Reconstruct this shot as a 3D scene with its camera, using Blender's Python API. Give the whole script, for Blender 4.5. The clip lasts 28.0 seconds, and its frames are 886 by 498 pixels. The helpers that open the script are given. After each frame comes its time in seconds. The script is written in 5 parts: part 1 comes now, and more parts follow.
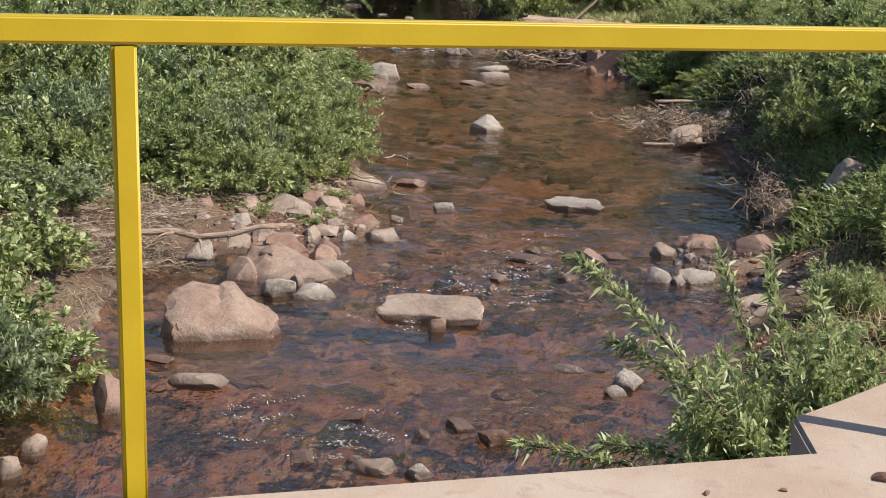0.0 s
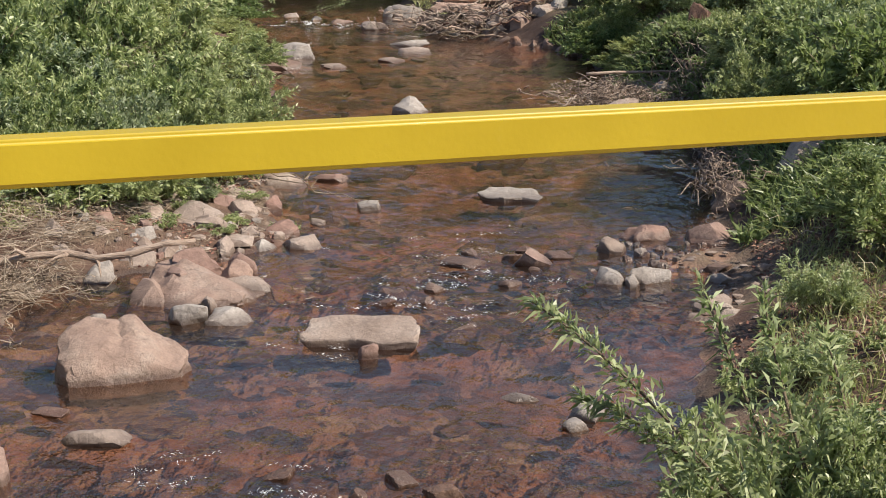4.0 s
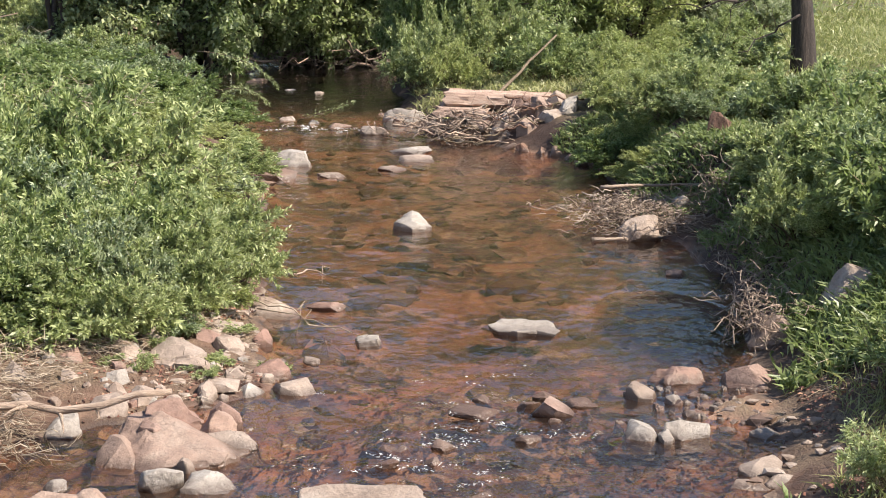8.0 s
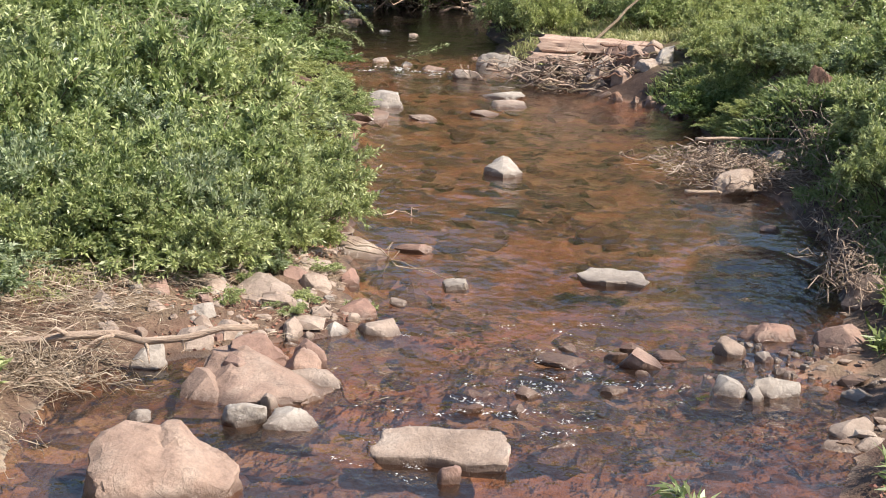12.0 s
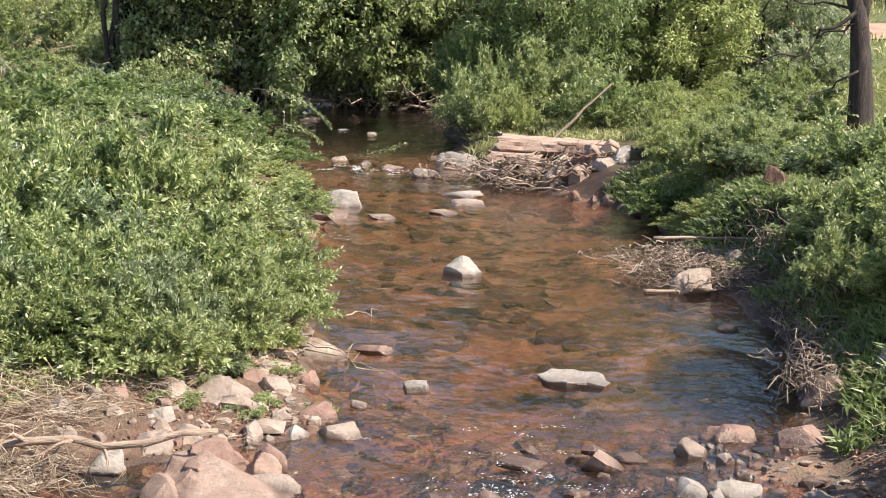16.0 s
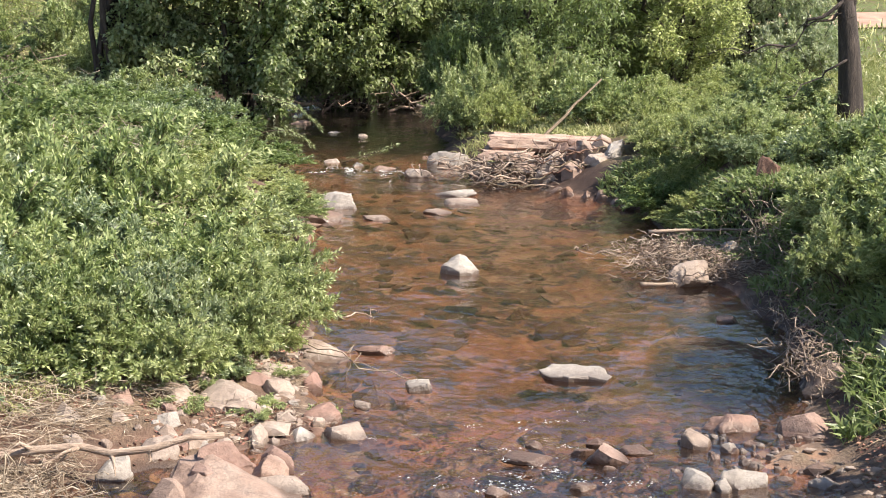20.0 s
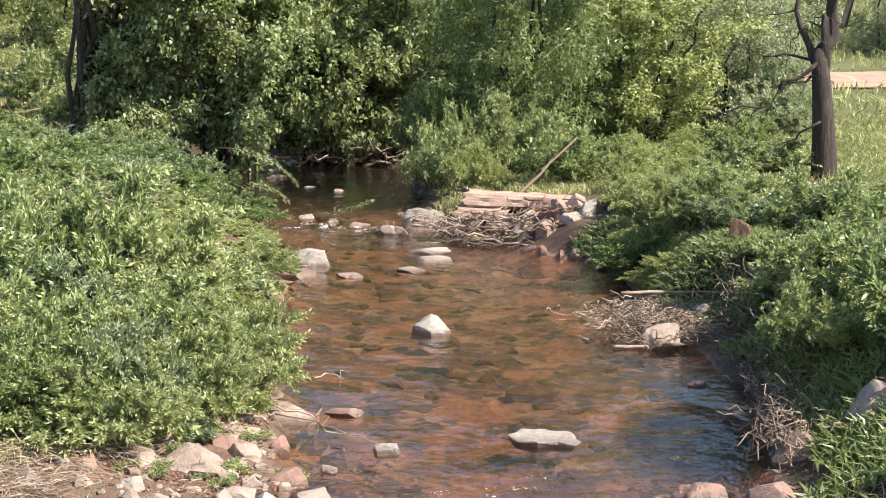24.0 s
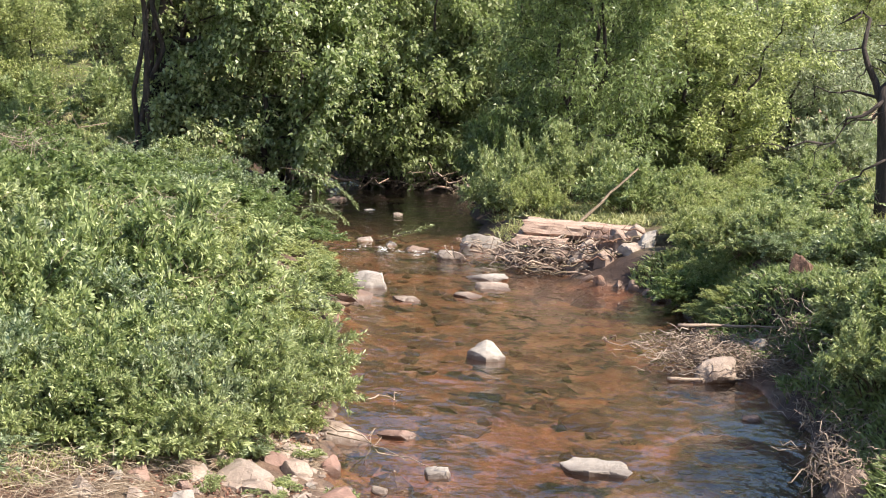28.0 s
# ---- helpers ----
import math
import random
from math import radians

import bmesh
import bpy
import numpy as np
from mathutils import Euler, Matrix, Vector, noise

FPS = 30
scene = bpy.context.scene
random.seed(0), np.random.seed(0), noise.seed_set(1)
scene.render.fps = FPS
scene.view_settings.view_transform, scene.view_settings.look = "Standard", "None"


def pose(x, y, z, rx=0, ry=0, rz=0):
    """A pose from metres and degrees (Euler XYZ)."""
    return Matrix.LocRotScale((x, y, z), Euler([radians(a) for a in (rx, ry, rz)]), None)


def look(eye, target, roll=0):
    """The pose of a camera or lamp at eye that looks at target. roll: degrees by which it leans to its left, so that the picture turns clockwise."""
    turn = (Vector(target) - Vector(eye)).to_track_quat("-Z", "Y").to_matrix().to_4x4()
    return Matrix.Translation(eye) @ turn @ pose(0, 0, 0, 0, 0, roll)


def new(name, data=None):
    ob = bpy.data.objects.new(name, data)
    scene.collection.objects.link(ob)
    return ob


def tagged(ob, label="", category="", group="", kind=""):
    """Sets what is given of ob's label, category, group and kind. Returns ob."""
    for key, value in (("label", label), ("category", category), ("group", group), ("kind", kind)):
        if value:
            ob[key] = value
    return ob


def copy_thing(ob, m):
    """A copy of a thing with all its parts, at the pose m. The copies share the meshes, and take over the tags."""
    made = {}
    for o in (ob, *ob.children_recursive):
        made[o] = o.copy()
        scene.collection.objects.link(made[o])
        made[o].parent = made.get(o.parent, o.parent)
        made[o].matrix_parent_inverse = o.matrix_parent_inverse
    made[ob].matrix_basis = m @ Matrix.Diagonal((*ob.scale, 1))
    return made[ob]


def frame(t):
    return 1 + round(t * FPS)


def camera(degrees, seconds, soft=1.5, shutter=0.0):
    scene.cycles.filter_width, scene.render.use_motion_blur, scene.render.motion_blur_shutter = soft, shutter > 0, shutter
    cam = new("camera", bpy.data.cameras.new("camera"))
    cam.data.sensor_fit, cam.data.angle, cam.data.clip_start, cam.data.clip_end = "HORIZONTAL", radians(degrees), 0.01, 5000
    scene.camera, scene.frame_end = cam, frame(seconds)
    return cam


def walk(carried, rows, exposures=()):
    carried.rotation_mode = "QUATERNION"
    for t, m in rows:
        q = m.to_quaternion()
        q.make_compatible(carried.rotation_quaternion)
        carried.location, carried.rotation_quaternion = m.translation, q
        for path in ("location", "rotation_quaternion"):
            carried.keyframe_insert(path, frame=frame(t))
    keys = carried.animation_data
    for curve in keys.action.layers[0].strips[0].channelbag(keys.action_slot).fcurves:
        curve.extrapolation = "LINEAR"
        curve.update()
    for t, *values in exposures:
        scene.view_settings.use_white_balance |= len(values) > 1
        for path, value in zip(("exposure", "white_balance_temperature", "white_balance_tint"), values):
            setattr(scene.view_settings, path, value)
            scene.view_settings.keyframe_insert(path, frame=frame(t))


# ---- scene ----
cam = camera(30.3, 28.0, soft=1.0)
PATH = [
    (0, (0.933, -7.784, 4.076), (0.901, -5.835, 3.629), 2.4),
    (0.5, (0.959, -7.604, 4.087), (1.012, -5.66, 3.621), 2.1),
    (1, (0.9, -7.372, 4.096), (1.027, -5.432, 3.63), 1.7),
    (1.5, (0.899, -7.12, 4.092), (1.067, -5.182, 3.627), 1.6),
    (2, (0.981, -6.874, 4.084), (1.078, -4.93, 3.627), 2.7),
    (2.5, (0.962, -6.623, 4.085), (1.042, -4.679, 3.621), 2.8),
    (3, (0.864, -6.413, 4.093), (0.944, -4.473, 3.614), 1.6),
    (3.5, (0.874, -6.246, 4.093), (0.951, -4.308, 3.606), 0.7),
    (5.5, (0.859, -5.329, 4.134), (0.882, -3.381, 3.678), 0.3),
    (6, (0.888, -5.06, 4.13), (0.912, -3.104, 3.713), 0.4),
    (6.5, (0.894, -4.831, 4.145), (0.909, -2.873, 3.737), 0.7),
    (7, (0.798, -4.573, 4.15), (0.814, -2.613, 3.752), 0.7),
    (7.5, (0.803, -4.438, 4.131), (0.885, -2.479, 3.735), 0.7),
    (8, (0.822, -4.241, 4.15), (0.886, -2.278, 3.773), 0.6),
    (8.5, (0.817, -4.065, 4.131), (0.773, -2.097, 3.774), 0.8),
    (9, (0.75, -4.091, 4.148), (0.679, -2.124, 3.793), 0.8),
    (9.5, (0.706, -4.133, 4.133), (0.64, -2.165, 3.781), 1.0),
    (10, (0.713, -4.109, 4.096), (0.638, -2.143, 3.739), 1.6),
    (10.5, (0.748, -4.071, 4.079), (0.633, -2.109, 3.71), 2.0),
    (11, (0.753, -4.093, 4.099), (0.636, -2.134, 3.715), 2.2),
    (11.5, (0.782, -4.115, 4.099), (0.717, -2.159, 3.687), 2.3),
    (12, (0.78, -4.084, 4.089), (0.741, -2.134, 3.646), 2.2),
    (12.5, (0.783, -4.115, 4.097), (0.757, -2.164, 3.655), 2.3),
    (13, (0.788, -4.127, 4.107), (0.776, -2.176, 3.667), 2.3),
    (13.5, (0.783, -4.14, 4.098), (0.781, -2.187, 3.664), 2.4),
    (15.5, (0.769, -4.107, 4.114), (0.788, -2.146, 3.72), 2.3),
    (16, (0.749, -4.087, 4.155), (0.757, -2.114, 3.828), 2.3),
    (16.5, (0.738, -4.083, 4.167), (0.736, -2.106, 3.867), 2.2),
    (17, (0.708, -4.088, 4.148), (0.702, -2.114, 3.831), 2.0),
    (17.5, (0.725, -4.1, 4.136), (0.719, -2.131, 3.787), 1.6),
    (18, (0.697, -4.101, 4.136), (0.703, -2.131, 3.791), 1.1),
    (18.5, (0.657, -4.091, 4.133), (0.667, -2.12, 3.795), 1.0),
    (19, (0.63, -4.145, 4.151), (0.641, -2.173, 3.817), 0.9),
    (19.5, (0.641, -4.159, 4.148), (0.658, -2.187, 3.819), 0.6),
    (20, (0.67, -4.13, 4.139), (0.689, -2.157, 3.813), 0.8),
    (20.5, (0.791, -4.086, 4.147), (0.805, -2.111, 3.828), 1.5),
    (22.5, (0.76, -4.072, 4.186), (0.805, -2.097, 3.872), 1.7),
    (23, (0.764, -4.102, 4.221), (0.81, -2.124, 3.928), 1.5),
    (23.5, (0.782, -4.08, 4.249), (0.828, -2.1, 3.969), 1.5),
    (24, (0.748, -4.071, 4.263), (0.793, -2.089, 3.999), 1.5),
    (24.5, (0.758, -4.096, 4.262), (0.795, -2.113, 4.005), 1.6),
    (25, (0.744, -4.083, 4.261), (0.77, -2.1, 4.007), 1.7),
    (25.5, (0.739, -4.077, 4.258), (0.751, -2.093, 4.01), 2.0),
    (26, (0.764, -4.053, 4.235), (0.764, -2.068, 3.993), 2.3),
    (26.5, (0.749, -4.055, 4.227), (0.739, -2.069, 3.99), 2.7),
    (27, (0.753, -4.027, 4.215), (0.736, -2.041, 3.982), 2.9),
    (27.5, (0.742, -4.034, 4.22), (0.719, -2.048, 3.988), 3.1),
    (28, (0.75, -4.084, 4.235), (0.723, -2.098, 4.001), 3.1),
]
walk(cam, [(t, look(eye, target, roll)) for t, eye, target, roll in PATH], [(0.0, 0.42), (3.5, 0.46), (6.0, 0.64), (8.0, 0.99), (13.5, 0.93), (17.0, 1.12), (28.0, 1.2)])

# ---- world and sun ----
TO_SUN = Vector((0.94, -0.40, 1.12)).normalized()
world = bpy.data.worlds.new("sky")
scene.world = world
world.use_nodes = True
wn = world.node_tree.nodes
sky = wn.new("ShaderNodeTexSky")
sky.sky_type, sky.sun_disc = "NISHITA", False
sky.dust_density, sky.ozone_density = 0.8, 1.4
sky.sun_elevation = math.asin(TO_SUN.z)
sky.sun_rotation = math.atan2(TO_SUN.x, TO_SUN.y)
wn["Background"].inputs["Strength"].default_value = 0.10
world.node_tree.links.new(sky.outputs[0], wn["Background"].inputs["Color"])
sun = new("sun", bpy.data.lights.new("sun", "SUN"))
sun.data.energy, sun.data.angle, sun.data.color = 5.0, radians(0.6), (1.0, 0.92, 0.79)
sun.matrix_world = look(TO_SUN * 60, (0, 0, 0))

# ---- materials ----


class Nodes:
    """A small builder for one node material."""

    def __init__(self, name):
        self.mat = bpy.data.materials.new(name)
        self.mat.use_nodes = True
        self.tree = self.mat.node_tree
        self.tree.nodes.clear()
        self.out = self.tree.nodes.new("ShaderNodeOutputMaterial")

    def add(self, kind, props=None, **sockets):
        n = self.tree.nodes.new(kind)
        for k, v in (props or {}).items():
            setattr(n, k, v)
        for k, v in sockets.items():
            key = int(k[1:]) if k[0] == "i" and k[1:].isdigit() else k.replace("_", " ")
            self.put(n.inputs[key], v)
        return n

    def put(self, socket, v):
        if hasattr(v, "is_output"):
            self.tree.links.new(v, socket)
        elif hasattr(v, "outputs"):
            self.tree.links.new(v.outputs[0], socket)
        else:
            socket.default_value = v

    def noise(self, scale, detail=4.0, where=None, rough=0.55):
        n = self.add("ShaderNodeTexNoise", Scale=scale, Detail=detail, Roughness=rough)
        if where is not None:
            self.put(n.inputs["Vector"], where)
        return n.outputs["Fac"]

    def ramp(self, fac, *stops):
        n = self.add("ShaderNodeValToRGB", Fac=fac)
        e = n.color_ramp.elements
        while len(e) > len(stops):
            e.remove(e[-1])
        while len(e) < len(stops):
            e.new(1.0)
        for a, (p, c) in zip(e, stops):
            a.position, a.color = p, (*c, 1) if len(c) == 3 else c
        return n.outputs["Color"]

    def mix(self, fac, a, b, how="MIX"):
        n = self.add("ShaderNodeMix", {"data_type": "RGBA", "blend_type": how})
        self.put(n.inputs[0], fac)
        self.put(n.inputs[6], a if not isinstance(a, tuple) else (*a, 1))
        self.put(n.inputs[7], b if not isinstance(b, tuple) else (*b, 1))
        return n.outputs[2]

    def math(self, op, a, b=0.0, c=0.0):
        n = self.add("ShaderNodeMath", {"operation": op, "use_clamp": False})
        for s, v in zip(n.inputs, (a, b, c)):
            self.put(s, v)
        return n.outputs[0]

    def span(self, v, a, b):
        n = self.add("ShaderNodeMapRange", Value=v, From_Min=a, From_Max=b)
        return n.outputs[0]

    def bump(self, height, strength, distance=0.02):
        return self.add("ShaderNodeBump", Height=height, Strength=strength, Distance=distance).outputs[0]

    def finish(self, shader):
        self.put(self.out.inputs["Surface"], shader)
        return self.mat

    def principled(self, color, rough, bump=None, **more):
        n = self.add("ShaderNodeBsdfPrincipled", Roughness=rough, **more)
        self.put(n.inputs["Base Color"], color if not isinstance(color, tuple) else (*color, 1))
        if bump is not None:
            self.put(n.inputs["Normal"], bump)
        return n


def rock_material(name, low, mid, high, wet=True):
    m = Nodes(name)
    geo = m.add("ShaderNodeNewGeometry")
    rnd = m.add("ShaderNodeObjectInfo").outputs["Random"]
    big, fine = m.noise(3.2, 5, geo.outputs["Position"]), m.noise(38, 6, geo.outputs["Position"], 0.7)
    c = m.ramp(big, (0.3, low), (0.5, mid), (0.72, high))
    c = m.mix(m.math("MULTIPLY", rnd, 0.4), c, (0.30, 0.255, 0.225))
    c = m.mix(m.span(fine, 0.35, 0.75), m.mix(0.42, c, (0.10, 0.075, 0.06)), c)
    bent = m.add("ShaderNodeVectorMath", {"operation": "ADD"}, i0=geo.outputs["Position"], i1=m.add("ShaderNodeTexNoise", Vector=geo.outputs["Position"], Scale=1.6, Detail=4.0).outputs["Color"]).outputs[0]
    edge = m.add("ShaderNodeTexVoronoi", {"feature": "DISTANCE_TO_EDGE"}, Scale=3.6, Vector=bent).outputs["Distance"]
    crack = m.math("MULTIPLY", m.span(edge, 0.013, 0.0), m.span(big, 0.5, 0.62))
    c = m.mix(m.math("MULTIPLY", crack, 0.25), c, (0.035, 0.024, 0.02))
    layer = m.noise(5.0, 4, m.add("ShaderNodeMapping", Vector=bent, Scale=(0.7, 1.6, 4.0)).outputs[0])
    c = m.mix(m.math("MULTIPLY", m.span(layer, 0.5, 0.68), 0.35), c, m.mix(0.5, low, (0.05, 0.04, 0.035)))
    rough = 0.78
    if wet:
        z = m.add("ShaderNodeSeparateXYZ", Vector=geo.outputs["Position"]).outputs["Z"]
        damp = m.span(m.math("ADD", z, m.math("MULTIPLY", big, -0.05)), 0.06, 0.0)
        c = m.mix(m.math("MULTIPLY", damp, 0.7), c, (0.07, 0.042, 0.03))
        rough = m.math("SUBTRACT", 0.78, m.math("MULTIPLY", damp, 0.5))
    h = m.math("SUBTRACT", m.math("ADD", m.noise(14, 8, geo.outputs["Position"], 0.65), m.math("MULTIPLY", fine, 0.35)), m.math("MULTIPLY", crack, 0.15))
    return m.finish(m.principled(c, rough, m.bump(h, 0.8, 0.025)))


def leaf_material(name, dark, mid, light, through_light=0.32, rough=0.4):
    m = Nodes(name)
    geo = m.add("ShaderNodeNewGeometry")
    isle = geo.outputs["Random Per Island"]
    patch = m.noise(0.9, 3, geo.outputs["Position"])
    c = m.ramp(m.math("ADD", m.math("MULTIPLY", isle, 0.72), m.math("MULTIPLY", patch, 0.42)), (0.18, dark), (0.52, mid), (0.92, light))
    rnd = m.add("ShaderNodeObjectInfo").outputs["Random"]
    c = m.mix(m.math("MULTIPLY", rnd, 0.34), c, m.mix(0.5, light, (0.40, 0.37, 0.19)))
    p = m.principled(c, rough, None)
    p.inputs["Specular IOR Level"].default_value = 0.45
    t = m.add("ShaderNodeBsdfTranslucent", Color=m.mix(0.5, c, (0.32, 0.43, 0.11)))
    return m.finish(m.add("ShaderNodeMixShader", i0=through_light, i1=p, i2=t))


def wood_material(name, dark, mid, light, scale=6.0, stretch=(1, 1, 1)):
    m = Nodes(name)
    at = m.add("ShaderNodeTexCoord").outputs["Object"]
    at = m.add("ShaderNodeMapping", Vector=at, Scale=stretch).outputs[0]
    a, b = m.noise(scale, 6, at, 0.65), m.noise(scale * 7, 5, at)
    c = m.ramp(m.math("ADD", m.math("MULTIPLY", a, 0.7), m.math("MULTIPLY", b, 0.3)), (0.3, dark), (0.5, mid), (0.7, light))
    return m.finish(m.principled(c, 0.85, m.bump(m.math("ADD", a, m.math("MULTIPLY", b, 0.6)), 0.9, 0.03)))


def straw_material(name, a, b, c):
    m = Nodes(name)
    isle = m.add("ShaderNodeNewGeometry").outputs["Random Per Island"]
    return m.finish(m.principled(m.ramp(isle, (0.0, a), (0.5, b), (1.0, c)), 0.75))


def ground_material():
    m = Nodes("creek_ground")
    geo = m.add("ShaderNodeNewGeometry")
    pos = geo.outputs["Position"]
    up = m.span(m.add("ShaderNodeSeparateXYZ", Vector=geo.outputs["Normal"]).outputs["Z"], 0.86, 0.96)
    xyz = m.add("ShaderNodeSeparateXYZ", Vector=pos)
    n1, n2, n3 = m.noise(0.55, 5, pos), m.noise(4.5, 6, pos), m.noise(45, 5, pos)
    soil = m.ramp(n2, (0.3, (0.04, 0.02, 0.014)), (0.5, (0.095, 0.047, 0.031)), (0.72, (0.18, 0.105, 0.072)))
    litter = m.ramp(n3, (0.35, (0.08, 0.048, 0.03)), (0.6, (0.21, 0.15, 0.098)))
    dry = m.mix(m.span(n1, 0.42, 0.6), soil, litter)
    green = m.ramp(n3, (0.3, (0.03, 0.05, 0.012)), (0.65, (0.13, 0.19, 0.04)))
    # Soil darkened on steep faces, painting in the shade under the bank bushes.
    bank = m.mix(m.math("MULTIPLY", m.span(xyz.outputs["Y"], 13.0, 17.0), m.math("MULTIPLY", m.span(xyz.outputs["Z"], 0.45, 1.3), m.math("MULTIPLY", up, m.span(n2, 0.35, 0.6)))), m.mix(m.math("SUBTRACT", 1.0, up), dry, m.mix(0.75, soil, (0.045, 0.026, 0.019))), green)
    warp = m.add("ShaderNodeVectorMath", {"operation": "ADD"}, i0=pos, i1=m.add("ShaderNodeTexNoise", Vector=pos, Scale=4.0, Detail=5.0).outputs["Color"]).outputs[0]
    cells = m.add("ShaderNodeTexVoronoi", Scale=2.9, Vector=warp, Randomness=1.0)
    stone = m.add("ShaderNodeSeparateColor", Color=cells.outputs["Color"]).outputs["Red"]
    joint = m.add("ShaderNodeTexVoronoi", {"feature": "DISTANCE_TO_EDGE"}, Scale=2.9, Vector=warp, Randomness=1.0).outputs["Distance"]
    sand = m.ramp(n2, (0.3, (0.19, 0.098, 0.065)), (0.5, (0.305, 0.172, 0.114)), (0.72, (0.40, 0.25, 0.168)))
    cobble = m.ramp(stone, (0.0, (0.035, 0.032, 0.036)), (0.3, (0.10, 0.068, 0.06)), (0.55, (0.21, 0.125, 0.092)), (0.8, (0.31, 0.215, 0.155)), (1.0, (0.34, 0.27, 0.20)))
    cobble = m.mix(m.math("MULTIPLY", m.span(joint, 0.14, 0.0), 0.45), cobble, (0.03, 0.024, 0.024))
    murk = m.noise(0.75, 5, pos, 0.6)
    bed = m.mix(m.span(murk, 0.50, 0.58), cobble, sand)
    bed = m.mix(m.math("MULTIPLY", m.span(n1, 0.43, 0.36), 0.7), bed, (0.055, 0.042, 0.04))
    bed = m.mix(m.math("MULTIPLY", m.span(n3, 0.52, 0.7), 0.35), bed, (0.08, 0.05, 0.04))
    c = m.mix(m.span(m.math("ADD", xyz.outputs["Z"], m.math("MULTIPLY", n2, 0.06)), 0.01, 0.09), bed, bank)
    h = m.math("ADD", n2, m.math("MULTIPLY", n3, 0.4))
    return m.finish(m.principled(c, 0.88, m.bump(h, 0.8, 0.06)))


def water_material():
    m = Nodes("creek_water")
    pos = m.add("ShaderNodeNewGeometry").outputs["Position"]
    flow = m.add("ShaderNodeMapping", Vector=pos, Scale=(1.0, 0.62, 1.0)).outputs[0]
    a, b, c = m.noise(1.7, 2, flow), m.noise(6.5, 3, flow, 0.55), m.noise(19, 2, flow)
    xyz = m.add("ShaderNodeSeparateXYZ", Vector=pos)
    rough_at = [m.math("POWER", m.math("DIVIDE", m.math("SUBTRACT", xyz.outputs["Y"], y0), w), 2.0) for y0, w in ((9.2, 2.2), (3.6, 1.6), (31.0, 1.6))]
    calm = m.math("MINIMUM", m.math("MINIMUM", rough_at[0], rough_at[1]), rough_at[2])
    brisk = m.math("MULTIPLY", m.span(calm, 1.6, 0.2), m.span(m.noise(0.9, 3, flow), 0.38, 0.6))
    h = m.math("ADD", m.math("MULTIPLY", a, 0.55), m.math("ADD", m.math("MULTIPLY", b, m.math("ADD", 0.21, m.math("MULTIPLY", brisk, 0.7))), m.math("MULTIPLY", c, m.math("ADD", 0.014, m.math("MULTIPLY", brisk, 0.08)))))
    # Bush shadow by the eastern bank, painted into the water as a dark ellipse.
    shade_x = m.math("POWER", m.math("DIVIDE", m.math("SUBTRACT", xyz.outputs["X"], 3.85), 0.75), 2.0)
    shade_y = m.math("POWER", m.math("DIVIDE", m.math("SUBTRACT", xyz.outputs["Y"], 13.0), 1.6), 2.0)
    shaded_patch = m.span(m.math("ADD", m.math("ADD", shade_x, shade_y), m.math("MULTIPLY", a, 0.8)), 1.6, 0.9)
    bump = m.bump(m.math("MULTIPLY", h, m.math("ADD", 1.0, m.math("MULTIPLY", shaded_patch, 1.3))), 1.0, 0.09)
    gloss = m.add("ShaderNodeBsdfGlossy", Color=(1, 1, 1, 1), Roughness=0.03, Normal=bump)
    clear = m.add("ShaderNodeBsdfTransparent", Color=(0.74, 0.59, 0.485, 1))
    # Far pool: depth and the trees' shade, both put into the water colour.
    dimmed = m.math("MAXIMUM", m.span(xyz.outputs["Y"], 32.5, 36.0), shaded_patch)
    m.put(clear.inputs["Color"], m.mix(dimmed, (0.74, 0.59, 0.485), (0.26, 0.25, 0.23)))
    silt = m.add("ShaderNodeBsdfDiffuse", Color=m.ramp(m.noise(0.8, 4, flow), (0.35, (0.18, 0.13, 0.11)), (0.65, (0.32, 0.24, 0.20))))
    clear = m.add("ShaderNodeMixShader", i0=m.math("SUBTRACT", 0.06, m.math("MULTIPLY", dimmed, 0.04)), i1=clear, i2=silt)
    fac = m.add("ShaderNodeFresnel", IOR=1.33, Normal=bump)
    return m.finish(m.add("ShaderNodeMixShader", i0=fac, i1=clear, i2=gloss))


def paint_material():
    m = Nodes("yellow_paint")
    at = m.add("ShaderNodeTexCoord").outputs["Object"]
    a, b = m.noise(5, 5, at), m.noise(90, 3, at)
    c = m.mix(m.span(a, 0.35, 0.7), (0.38, 0.265, 0.002), (0.43, 0.305, 0.004))
    c = m.mix(m.math("MULTIPLY", m.span(b, 0.66, 0.8), 0.35), c, (0.40, 0.29, 0.04))
    return m.finish(m.principled(c, m.math("ADD", 0.38, m.math("MULTIPLY", a, 0.2)), m.bump(b, 0.12, 0.004), Coat_Weight=0.05))


def concrete_material():
    m = Nodes("pink_concrete")
    pos = m.add("ShaderNodeNewGeometry").outputs["Position"]
    a, b, d = m.noise(1.6, 6, pos), m.noise(16, 6, pos), m.noise(140, 3, pos)
    c = m.ramp(a, (0.3, (0.33, 0.235, 0.18)), (0.52, (0.395, 0.31, 0.25)), (0.75, (0.45, 0.37, 0.31)))
    c = m.mix(m.math("MULTIPLY", m.span(b, 0.56, 0.75), 0.5), c, (0.25, 0.15, 0.11))
    c = m.mix(m.math("MULTIPLY", m.span(d, 0.6, 0.75), 0.3), c, (0.25, 0.18, 0.15))
    return m.finish(m.principled(c, 0.9, m.bump(m.math("ADD", b, m.math("MULTIPLY", d, 0.5)), 0.5, 0.008)))


